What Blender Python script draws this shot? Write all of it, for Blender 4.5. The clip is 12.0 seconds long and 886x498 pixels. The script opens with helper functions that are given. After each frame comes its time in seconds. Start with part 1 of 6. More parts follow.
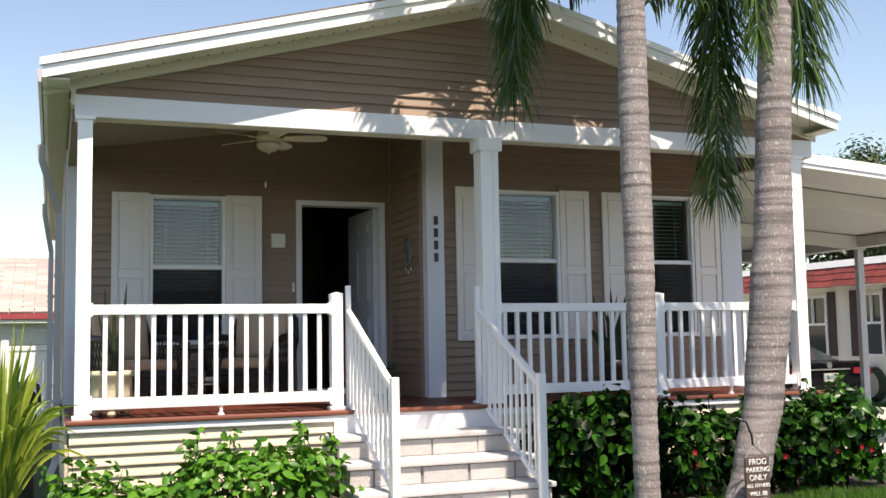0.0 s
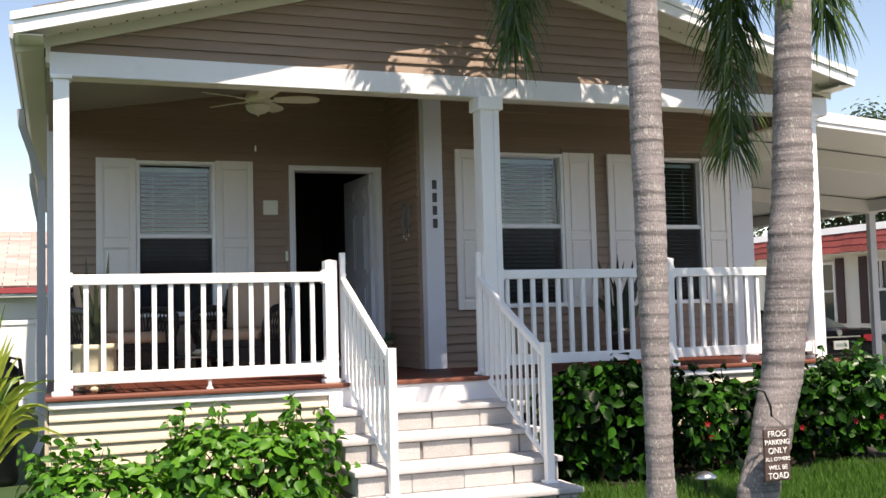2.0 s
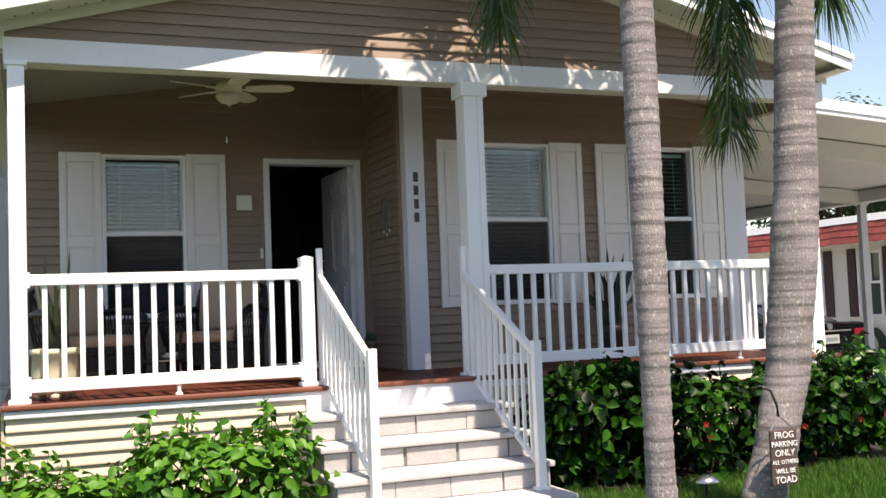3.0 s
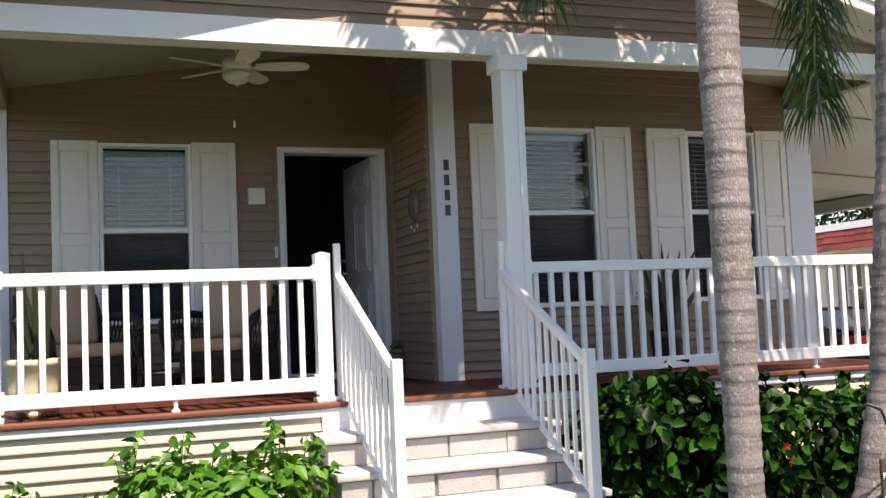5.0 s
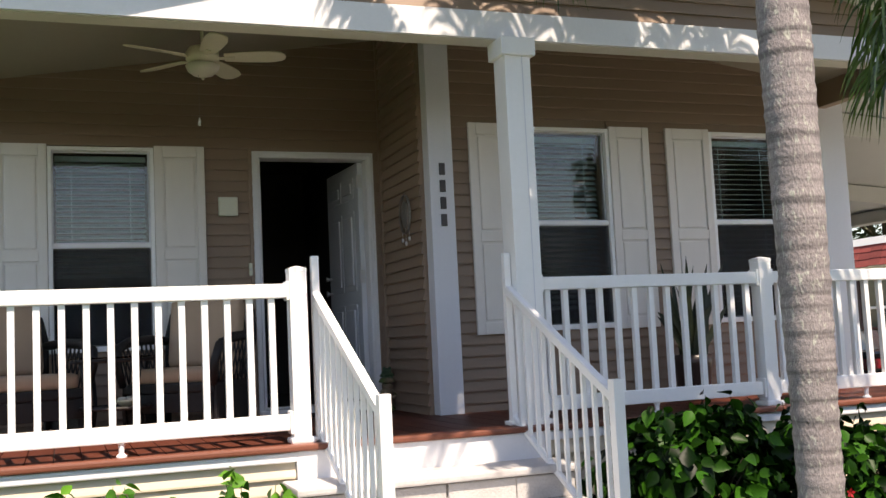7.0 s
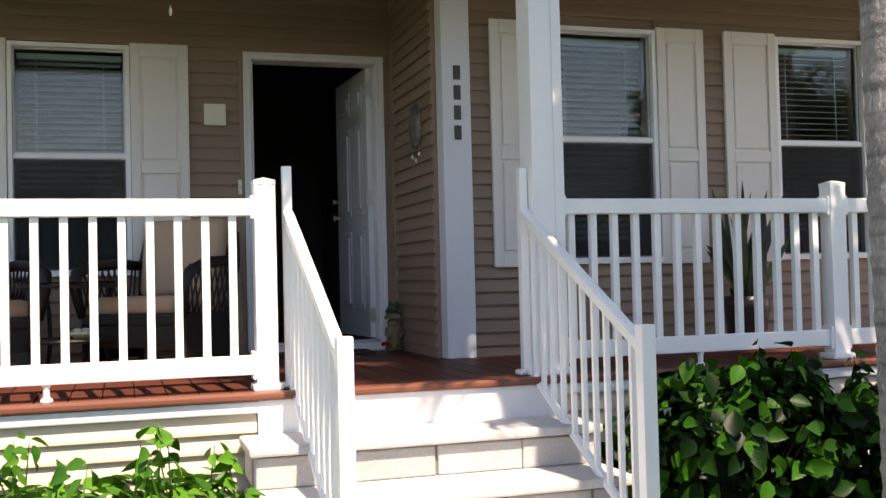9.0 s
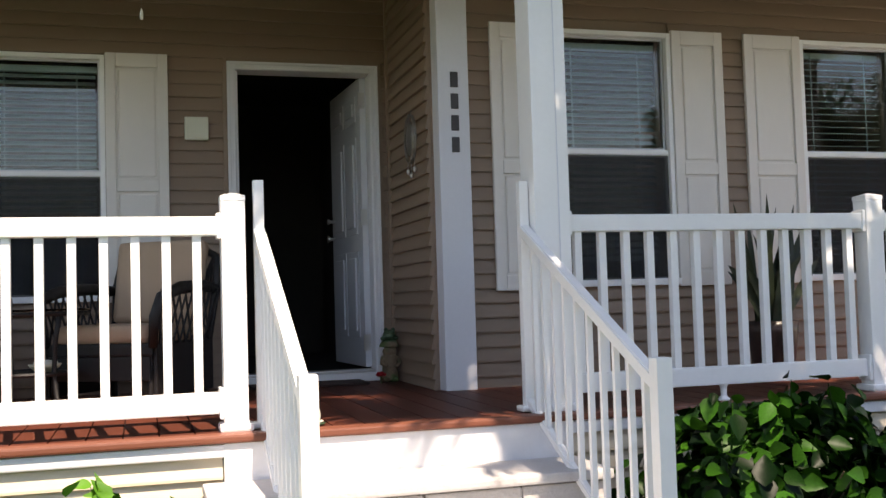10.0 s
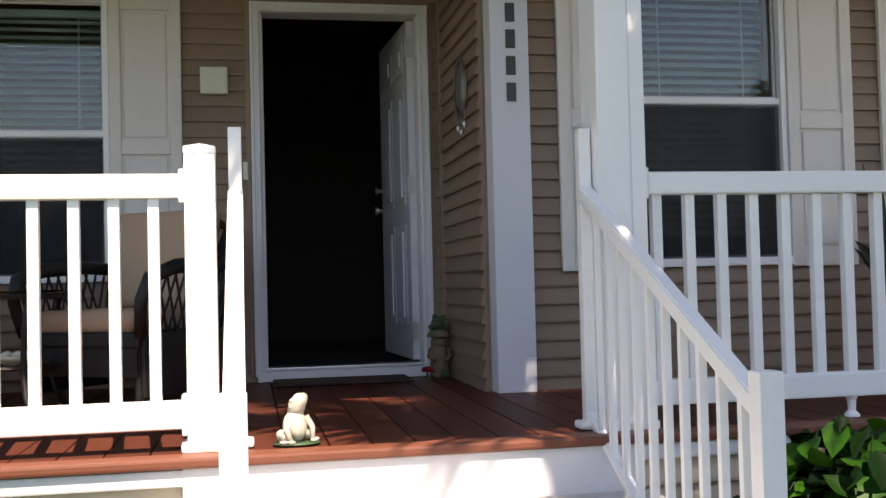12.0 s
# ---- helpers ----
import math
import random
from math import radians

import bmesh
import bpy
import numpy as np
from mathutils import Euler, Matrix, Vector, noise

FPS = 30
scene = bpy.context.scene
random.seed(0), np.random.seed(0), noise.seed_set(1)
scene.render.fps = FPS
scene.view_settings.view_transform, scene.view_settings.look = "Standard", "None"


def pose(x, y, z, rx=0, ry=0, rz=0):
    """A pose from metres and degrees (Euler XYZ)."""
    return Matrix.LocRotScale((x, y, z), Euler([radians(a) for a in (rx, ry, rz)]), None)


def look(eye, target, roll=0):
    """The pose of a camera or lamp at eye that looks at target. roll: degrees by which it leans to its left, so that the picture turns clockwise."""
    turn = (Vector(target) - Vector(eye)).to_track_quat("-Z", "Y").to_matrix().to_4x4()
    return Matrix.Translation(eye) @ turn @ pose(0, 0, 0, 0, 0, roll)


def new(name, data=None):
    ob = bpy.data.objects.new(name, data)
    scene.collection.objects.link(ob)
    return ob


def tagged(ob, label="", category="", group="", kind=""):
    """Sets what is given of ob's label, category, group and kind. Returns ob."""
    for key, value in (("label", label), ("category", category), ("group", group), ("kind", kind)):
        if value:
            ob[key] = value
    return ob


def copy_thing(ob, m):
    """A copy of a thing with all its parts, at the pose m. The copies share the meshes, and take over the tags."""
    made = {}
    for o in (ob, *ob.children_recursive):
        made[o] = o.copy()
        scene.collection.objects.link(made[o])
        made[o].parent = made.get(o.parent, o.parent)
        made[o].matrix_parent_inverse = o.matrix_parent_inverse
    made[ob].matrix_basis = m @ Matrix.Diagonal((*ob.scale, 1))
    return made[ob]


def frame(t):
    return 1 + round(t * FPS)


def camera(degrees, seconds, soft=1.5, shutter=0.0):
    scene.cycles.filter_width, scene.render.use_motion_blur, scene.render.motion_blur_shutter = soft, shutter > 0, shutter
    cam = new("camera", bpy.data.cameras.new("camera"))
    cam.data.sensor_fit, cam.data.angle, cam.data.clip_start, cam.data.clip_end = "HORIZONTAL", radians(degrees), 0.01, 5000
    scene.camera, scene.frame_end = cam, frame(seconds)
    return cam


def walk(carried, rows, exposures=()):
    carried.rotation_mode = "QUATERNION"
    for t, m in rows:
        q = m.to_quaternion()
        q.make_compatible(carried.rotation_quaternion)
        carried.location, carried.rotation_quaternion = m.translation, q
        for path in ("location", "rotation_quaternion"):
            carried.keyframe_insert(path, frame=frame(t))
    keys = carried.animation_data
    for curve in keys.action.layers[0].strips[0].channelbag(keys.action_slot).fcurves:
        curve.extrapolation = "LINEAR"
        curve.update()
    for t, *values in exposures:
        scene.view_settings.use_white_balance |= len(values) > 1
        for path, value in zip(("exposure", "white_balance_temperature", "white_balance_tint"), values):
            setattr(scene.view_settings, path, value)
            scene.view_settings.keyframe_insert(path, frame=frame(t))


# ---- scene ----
cam = camera(46.4, 12.0)
PATH = [
    (0, (-3.54, -9.908, 1.474), (-2.835, -8.044, 1.65), -1.0),
    (0.5, (-3.578, -9.889, 1.46), (-2.822, -8.044, 1.619), -1.3),
    (1, (-3.551, -9.811, 1.45), (-2.784, -7.968, 1.571), -1.7),
    (1.5, (-3.448, -9.676, 1.44), (-2.729, -7.814, 1.554), -1.5),
    (2, (-3.363, -9.501, 1.448), (-2.661, -7.633, 1.57), -1.5),
    (2.5, (-3.33, -9.281, 1.45), (-2.572, -7.434, 1.57), -2.5),
    (3, (-3.211, -9.077, 1.438), (-2.476, -7.221, 1.557), -2.2),
    (3.5, (-3.114, -8.851, 1.434), (-2.411, -6.983, 1.555), -2.1),
    (5.5, (-2.774, -7.837, 1.425), (-2.1, -5.959, 1.563), -2.4),
    (6, (-2.661, -7.59, 1.428), (-2.008, -5.705, 1.573), -2.1),
    (6.5, (-2.567, -7.33, 1.431), (-1.911, -5.447, 1.584), -2.2),
    (6.7, (-2.559, -7.241, 1.435), (-1.866, -5.373, 1.613), -2.8),
    (8.5, (-2.087, -6.407, 1.409), (-1.392, -4.535, 1.52), -2.3),
    (9, (-1.911, -6.195, 1.409), (-1.318, -4.286, 1.464), -1.4),
    (9.5, (-1.771, -5.961, 1.419), (-1.201, -4.045, 1.46), -1.0),
    (10, (-1.643, -5.723, 1.423), (-1.081, -3.806, 1.521), -1.7),
    (10.5, (-1.461, -5.505, 1.418), (-1.005, -3.559, 1.481), -0.4),
    (11, (-1.336, -5.276, 1.402), (-0.908, -3.323, 1.448), -0.3),
    (11.5, (-1.249, -4.99, 1.424), (-0.811, -3.04, 1.494), -1.7),
    (12, (-1.118, -4.75, 1.428), (-0.747, -2.786, 1.492), -1.4),
]
walk(cam, [(t, look(eye, target, roll)) for t, eye, target, roll in PATH],
     exposures=[(0.0, 0.70, 7550, 16), (6.5, 0.70, 7800, 17), (9.0, 0.94, 8050, 17), (12.0, 0.98, 8100, 18)])

# ---- world and light ----
SUN_EL, SUN_AZ = 61.0, 6.0      # degrees up; degrees to the +x side of straight in front (-y)
world = bpy.data.worlds.new("world")
scene.world = world
world.use_nodes = True
wn = world.node_tree
bg = wn.nodes["Background"]
sky = wn.nodes.new("ShaderNodeTexSky")
sky.sky_type = 'NISHITA'
sky.sun_disc = False
sky.sun_elevation = radians(SUN_EL)
sky.sun_rotation = radians(180 - SUN_AZ)
sky.air_density, sky.dust_density, sky.ozone_density = 1.0, 0.4, 1.2
wn.links.new(sky.outputs[0], bg.inputs[0])
bg.inputs[1].default_value = 0.135
sun_data = bpy.data.lights.new("sun", 'SUN')
sun_data.energy, sun_data.angle, sun_data.color = 5.0, radians(0.5), (1.0, 0.95, 0.87)
sun = new("sun", sun_data)
a, e = radians(SUN_AZ), radians(SUN_EL)
sun.matrix_world = look((math.sin(a) * math.cos(e) * 30, -math.cos(a) * math.cos(e) * 30, math.sin(e) * 30), (0, 0, 0))

# ---- materials ----
def material(name, colour, rough=0.6, metal=0.0, vary=0.12, scale=6.0, fine=60.0, bump=0.1, spec=0.5, stretch=(1, 1, 1), per_piece=0.0, dirt=None, island=0.0):
    """Principled surface with a coarse and a fine variation of colour, and a fine relief."""
    m = bpy.data.materials.new(name)
    m.use_nodes = True
    t = m.node_tree
    n, l = t.nodes, t.links
    b = n["Principled BSDF"]
    b.inputs["Roughness"].default_value = rough
    b.inputs["Metallic"].default_value = metal
    b.inputs["Specular IOR Level"].default_value = spec
    co = n.new("ShaderNodeTexCoord")
    mp = n.new("ShaderNodeMapping")
    mp.inputs["Scale"].default_value = stretch
    l.new(co.outputs["Object"], mp.inputs[0])
    n1, n2 = n.new("ShaderNodeTexNoise"), n.new("ShaderNodeTexNoise")
    for k, s in ((n1, scale), (n2, fine)):
        k.inputs["Scale"].default_value = s
        k.inputs["Detail"].default_value = 5.0
        l.new(mp.outputs[0], k.inputs["Vector"])
    mixn = n.new("ShaderNodeMath")
    mixn.operation = 'ADD'
    l.new(n1.outputs["Fac"], mixn.inputs[0])
    l.new(n2.outputs["Fac"], mixn.inputs[1])
    fac = mixn.outputs[0]
    for amount, node_type, socket in ((per_piece, "ShaderNodeObjectInfo", "Random"), (island, "ShaderNodeNewGeometry", "Random Per Island")):
        if amount:
            inf = n.new(node_type)
            ml = n.new("ShaderNodeMath")
            ml.operation = 'MULTIPLY_ADD'
            l.new(inf.outputs[socket], ml.inputs[0])
            ml.inputs[1].default_value = amount / max(vary, 0.01)
            l.new(fac, ml.inputs[2])
            sb = n.new("ShaderNodeMath")
            sb.operation = 'SUBTRACT'
            l.new(ml.outputs[0], sb.inputs[0])
            sb.inputs[1].default_value = 0.5 * amount / max(vary, 0.01)
            fac = sb.outputs[0]
    mr = n.new("ShaderNodeMapRange")
    mr.inputs["From Min"].default_value, mr.inputs["From Max"].default_value = 0.5, 1.5
    mr.inputs["To Min"].default_value, mr.inputs["To Max"].default_value = 1 - vary, 1 + vary
    mr.clamp = False
    l.new(fac, mr.inputs["Value"])
    vm = n.new("ShaderNodeVectorMath")
    vm.operation = 'SCALE'
    vm.inputs[0].default_value = colour[:3]
    l.new(mr.outputs[0], vm.inputs["Scale"])
    out = vm.outputs[0]
    if dirt:
        d_col, d_scale, d_lo, d_hi = dirt
        n3 = n.new("ShaderNodeTexNoise")
        n3.inputs["Scale"].default_value, n3.inputs["Detail"].default_value = d_scale, 8.0
        l.new(mp.outputs[0], n3.inputs["Vector"])
        r3 = n.new("ShaderNodeMapRange")
        r3.inputs["From Min"].default_value, r3.inputs["From Max"].default_value = d_lo, d_hi
        l.new(n3.outputs["Fac"], r3.inputs["Value"])
        mx = n.new("ShaderNodeMix")
        mx.data_type = 'RGBA'
        l.new(r3.outputs[0], mx.inputs["Factor"])
        l.new(out, mx.inputs["A"])
        mx.inputs["B"].default_value = (*d_col, 1)
        out = mx.outputs["Result"]
    l.new(out, b.inputs["Base Color"])
    if bump:
        bp = n.new("ShaderNodeBump")
        bp.inputs["Strength"].default_value = bump
        bp.inputs["Distance"].default_value = 0.01
        l.new(n2.outputs["Fac"], bp.inputs["Height"])
        l.new(bp.outputs[0], b.inputs["Normal"])
    return m


def leaf_material(name, colour, second, rough=0.35, glow=0.25, spec=0.5, skew=1.0):
    """A leaf: two greens by island and by piece, some light passing through."""
    m = bpy.data.materials.new(name)
    m.use_nodes = True
    t = m.node_tree
    n, l = t.nodes, t.links
    b = n["Principled BSDF"]
    b.inputs["Roughness"].default_value = rough
    b.inputs["Specular IOR Level"].default_value = spec
    inf, geo = n.new("ShaderNodeObjectInfo"), n.new("ShaderNodeNewGeometry")
    ad = n.new("ShaderNodeMath")
    ad.operation = 'ADD'
    l.new(inf.outputs["Random"], ad.inputs[0])
    l.new(geo.outputs["Random Per Island"], ad.inputs[1])
    fr = n.new("ShaderNodeMath")
    fr.operation = 'FRACT'
    l.new(ad.outputs[0], fr.inputs[0])
    co, no = n.new("ShaderNodeTexCoord"), n.new("ShaderNodeTexNoise")
    no.inputs["Scale"].default_value = 25.0
    l.new(co.outputs["Object"], no.inputs["Vector"])
    mu = n.new("ShaderNodeMath")
    mu.operation = 'MULTIPLY_ADD'
    l.new(no.outputs["Fac"], mu.inputs[0])
    mu.inputs[1].default_value = 0.6
    l.new(fr.outputs[0], mu.inputs[2])
    sb = n.new("ShaderNodeMath")
    sb.operation = 'SUBTRACT'
    sb.use_clamp = True
    l.new(mu.outputs[0], sb.inputs[0])
    sb.inputs[1].default_value = 0.3
    # skew paints most leaves dark and few bright, like dappled shade
    pw = n.new("ShaderNodeMath")
    pw.operation = 'POWER'
    l.new(sb.outputs[0], pw.inputs[0])
    pw.inputs[1].default_value = skew
    mx = n.new("ShaderNodeMix")
    mx.data_type = 'RGBA'
    l.new(pw.outputs[0], mx.inputs["Factor"])
    mx.inputs["A"].default_value, mx.inputs["B"].default_value = (*colour, 1), (*second, 1)
    l.new(mx.outputs["Result"], b.inputs["Base Color"])
    tr = n.new("ShaderNodeBsdfTranslucent")
    l.new(mx.outputs["Result"], tr.inputs["Color"])
    ms = n.new("ShaderNodeMixShader")
    ms.inputs[0].default_value = glow
    l.new(b.outputs[0], ms.inputs[1])
    l.new(tr.outputs[0], ms.inputs[2])
    l.new(ms.outputs[0], n["Material Output"].inputs["Surface"])
    return m


def glass_material(name, tint=(0.9, 0.96, 0.96)):
    m = bpy.data.materials.new(name)
    m.use_nodes = True
    b = m.node_tree.nodes["Principled BSDF"]
    b.inputs["Base Color"].default_value = (*tint, 1)
    b.inputs["Roughness"].default_value = 0.0
    b.inputs["IOR"].default_value = 1.45
    b.inputs["Transmission Weight"].default_value = 1.0
    return m


def trunk_material(name):
    """Grey palm bark with rings and lichen."""
    m = material(name, (0.265, 0.232, 0.230), rough=0.9, vary=0.42, scale=5, fine=110, bump=0.55, stretch=(1, 1, 0.5), spec=0.2, dirt=((0.42, 0.41, 0.36), 55.0, 0.57, 0.68))
    t = m.node_tree
    n, l = t.nodes, t.links
    b = n["Principled BSDF"]
    old = b.inputs["Base Color"].links[0].from_socket
    co, mp, no = n.new("ShaderNodeTexCoord"), n.new("ShaderNodeMapping"), n.new("ShaderNodeTexNoise")
    mp.inputs["Scale"].default_value = (1.2, 1.2, 27)
    no.inputs["Scale"].default_value, no.inputs["Detail"].default_value = 1.0, 6.0
    l.new(co.outputs["Object"], mp.inputs[0])
    l.new(mp.outputs[0], no.inputs["Vector"])
    ra = n.new("ShaderNodeMapRange")
    ra.inputs["From Min"].default_value, ra.inputs["From Max"].default_value = 0.36, 0.52
    ra.inputs["To Min"].default_value, ra.inputs["To Max"].default_value = 0.58, 1.10
    l.new(no.outputs["Fac"], ra.inputs["Value"])
    vm = n.new("ShaderNodeVectorMath")
    vm.operation = 'SCALE'
    l.new(old, vm.inputs[0])
    l.new(ra.outputs[0], vm.inputs["Scale"])
    l.new(vm.outputs[0], b.inputs["Base Color"])
    return m


def dark_sheet_material(name):
    """Dark sheet added to dim the lower panes: half of the light passes through."""
    m = bpy.data.materials.new(name)
    m.use_nodes = True
    n, l = m.node_tree.nodes, m.node_tree.links
    b, tr, mx = n["Principled BSDF"], n.new("ShaderNodeBsdfTransparent"), n.new("ShaderNodeMixShader")
    b.inputs["Base Color"].default_value = (0.02, 0.022, 0.026, 1)
    b.inputs["Roughness"].default_value = 0.8
    mx.inputs[0].default_value = 0.48
    l.new(tr.outputs[0], mx.inputs[1])
    l.new(b.outputs[0], mx.inputs[2])
    l.new(mx.outputs[0], n["Material Output"].inputs["Surface"])
    return m


M_dark_sheet = dark_sheet_material("darkening_sheet")
# darker than the siding's own tan, to include the porch shade
M_siding = material("siding_tan_darkened", (0.275, 0.193, 0.141), rough=0.55, vary=0.05, scale=1.5, fine=90, bump=0.06, stretch=(1, 1, 12), per_piece=0.05)
M_skirt = material("siding_cream", (0.62, 0.53, 0.40), rough=0.55, vary=0.06, scale=2, fine=90, bump=0.06, stretch=(1, 1, 12), per_piece=0.05, dirt=((0.42, 0.35, 0.25), 3.0, 0.62, 0.85))
M_white = material("white_vinyl", (0.89, 0.89, 0.89), rough=0.35, vary=0.025, scale=3, fine=40, bump=0.02)
M_trim = material("white_trim_paint", (0.76, 0.76, 0.78), rough=0.5, vary=0.04, scale=2, fine=50, bump=0.04, dirt=((0.6, 0.58, 0.54), 4, 0.66, 0.9))
# white greyed towards blue for the shade the corner post stands in
M_post = material("greyed_white_paint", (0.68, 0.69, 0.74), rough=0.5, vary=0.03, scale=2, fine=50, bump=0.03)
M_shutter = material("shutter_offwhite", (0.77, 0.73, 0.69), rough=0.5, vary=0.04, scale=3, fine=120, bump=0.08, stretch=(4, 4, 1))
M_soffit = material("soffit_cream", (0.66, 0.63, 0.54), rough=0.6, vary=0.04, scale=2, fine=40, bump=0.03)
# cream darkened to deepen the shade at the top of the porch
M_ceiling = material("ceiling_cream_darkened", (0.37, 0.33, 0.27), rough=0.7, vary=0.05, scale=1.0, fine=30, bump=0.04)
M_carport_under = material("carport_sheet", (0.55, 0.55, 0.52), rough=0.6, vary=0.05, scale=1.5)
M_hose = material("green_hose", (0.03, 0.06, 0.03), rough=0.5, vary=0.2)
M_roof = material("roof_shingle_grey", (0.16, 0.14, 0.13), rough=0.9, vary=0.25, scale=8, fine=120, bump=0.4)
# deck boards darkened for the porch shade, edge board lightened for the sun
M_deck = material("deck_redbrown_shaded", (0.098, 0.027, 0.016), rough=0.5, spec=0.3, vary=0.25, scale=2.0, fine=50, bump=0.12, stretch=(6, 0.6, 6), per_piece=0.22)
M_deck_edge = material("deck_edge_sunlit", (0.19, 0.062, 0.036), rough=0.5, vary=0.18, scale=3, fine=60, bump=0.1, stretch=(0.6, 6, 6))
# block and tread colours lowered to stand in for palm and rail shade
M_stone = material("step_block_stone", (0.47, 0.452, 0.44), rough=0.85, vary=0.16, scale=9, fine=70, bump=0.5, per_piece=0.12)
M_tread = material("step_tread_stone", (0.53, 0.512, 0.508), rough=0.8, vary=0.12, scale=4, fine=60, bump=0.3, dirt=((0.42, 0.38, 0.37), 7, 0.55, 0.8))
M_mortar = material("mortar_grey", (0.20, 0.185, 0.175), rough=0.95, vary=0.15, scale=10, fine=90, bump=0.4)
# room colours darkened so the interior looks unlit through door and panes
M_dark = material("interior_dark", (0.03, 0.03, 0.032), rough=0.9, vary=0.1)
M_room = material("interior_wall_darkened", (0.07, 0.068, 0.065), rough=0.9, vary=0.05)
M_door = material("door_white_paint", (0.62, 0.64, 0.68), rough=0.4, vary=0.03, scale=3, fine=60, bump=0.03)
M_metal = material("brushed_nickel", (0.6, 0.6, 0.6), rough=0.3, metal=1.0, vary=0.05)
M_black = material("black_metal", (0.02, 0.02, 0.022), rough=0.4, vary=0.1)
M_number = material("dark_bronze", (0.06, 0.055, 0.06), rough=0.5, vary=0.1)
# slats coloured blue-grey to carry the glass tint and reflected sky
M_blind = material("blind_slats_tinted", (0.37, 0.50, 0.51), rough=0.6, vary=0.04)
M_glass = glass_material("window_glass", (0.93, 0.98, 0.98))
M_glass_table = glass_material("table_glass", (0.85, 0.92, 0.9))
M_wicker = material("dark_wicker", (0.009, 0.007, 0.007), rough=0.5, vary=0.3, scale=30, fine=200, bump=0.4)
M_cushion = material("tan_cushion", (0.46, 0.32, 0.22), rough=0.9, vary=0.07, scale=5, fine=200, bump=0.25)
M_fan = material("fan_cream", (0.80, 0.74, 0.58), rough=0.45, vary=0.06, scale=4, fine=60, bump=0.03)
M_fan_glass = material("fan_frosted_glass", (0.72, 0.68, 0.58), rough=0.3, vary=0.03)
M_pot = material("cream_glazed_pot", (0.64, 0.57, 0.40), rough=0.45, vary=0.1, scale=5, fine=40, bump=0.06)
M_pot_dark = material("dark_glazed_pot", (0.035, 0.022, 0.02), rough=0.3, vary=0.2)
M_soil = material("potting_soil", (0.04, 0.03, 0.02), rough=0.95, vary=0.3, fine=120, bump=0.5)
M_frog = material("pale_stone_statue", (0.55, 0.52, 0.45), rough=0.8, vary=0.12, scale=20, fine=150, bump=0.25, dirt=((0.33, 0.31, 0.24), 14, 0.55, 0.8))
M_frog_green = material("green_glaze", (0.045, 0.085, 0.042), rough=0.5, vary=0.3, scale=20)
M_gnome = material("weathered_clay", (0.20, 0.14, 0.09), rough=0.8, vary=0.35, scale=14, fine=80, bump=0.3, dirt=((0.07, 0.12, 0.04), 9, 0.5, 0.6))
M_mat = material("dark_doormat", (0.06, 0.035, 0.03), rough=0.95, vary=0.3, scale=20, fine=300, bump=0.6)
M_trunk = trunk_material("palm_bark")
M_frond = leaf_material("palm_frond_green", (0.022, 0.055, 0.008), (0.095, 0.16, 0.034), rough=0.22, glow=0.25)
M_rachis = material("frond_stalk", (0.12, 0.13, 0.05), rough=0.5, vary=0.2)
# leaf green brightened for the sun on the left shrubs
M_leaf = leaf_material("shrub_leaf_sunlit", (0.020, 0.100, 0.008), (0.100, 0.27, 0.022), rough=0.42, glow=0.2, spec=0.28)
# leaf green darkened for the palm shade on the right shrubs
M_leaf_shaded = leaf_material("hibiscus_leaf_shaded", (0.0010, 0.008, 0.0010), (0.030, 0.120, 0.010), rough=0.40, glow=0.10, spec=0.10, skew=2.4)
M_leaf_mid = leaf_material("green_shrub_leaf", (0.002, 0.018, 0.002), (0.045, 0.160, 0.014), rough=0.34, glow=0.12, spec=0.22, skew=1.8)
M_leaf_far = leaf_material("tree_leaf", (0.025, 0.05, 0.015), (0.06, 0.10, 0.03), rough=0.5, glow=0.2)
M_twig = material("twig_brown", (0.07, 0.05, 0.03), rough=0.9, vary=0.3)
M_flower = leaf_material("red_petal", (0.32, 0.004, 0.012), (0.5, 0.012, 0.02), rough=0.5, glow=0.3)
M_spike = leaf_material("spiky_leaf", (0.06, 0.15, 0.02), (0.36, 0.42, 0.06), rough=0.4, glow=0.3)
M_snake = leaf_material("snake_plant_leaf", (0.010, 0.020, 0.010), (0.034, 0.044, 0.020), rough=0.4, glow=0.1)
M_grass = leaf_material("lawn_blade", (0.035, 0.105, 0.011), (0.09, 0.21, 0.024), rough=0.5, glow=0.3)
M_lawn = material("lawn_soil", (0.024, 0.055, 0.011), rough=0.95, vary=0.4, scale=3, fine=60, bump=0.6)
M_concrete = material("driveway_concrete", (0.52, 0.50, 0.47), rough=0.9, vary=0.12, scale=1.2, fine=50, bump=0.2, dirt=((0.36, 0.34, 0.31), 0.9, 0.52, 0.7))
M_asphalt = material("asphalt", (0.06, 0.06, 0.06), rough=0.95, vary=0.2, scale=2, fine=120, bump=0.4)
# bed colour darkened to stand in for the shade under the shrubs
M_bed_shade = material("bed_soil_shaded", (0.028, 0.02, 0.015), rough=0.95, vary=0.5, scale=30, fine=90, bump=0.8)
M_rock = material("pale_rock", (0.58, 0.54, 0.46), rough=0.9, vary=0.2, scale=10, fine=60, bump=0.4, per_piece=0.25)
M_sign = material("dark_wood_sign", (0.085, 0.055, 0.048), rough=0.8, vary=0.3, scale=6, fine=60, bump=0.3, stretch=(1, 1, 6))
M_letter = material("white_sign_paint", (0.85, 0.84, 0.82), rough=0.7, vary=0.04)
M_stucco = material("pale_stucco", (0.80, 0.80, 0.73), rough=0.9, vary=0.06, scale=2, fine=150, bump=0.3)
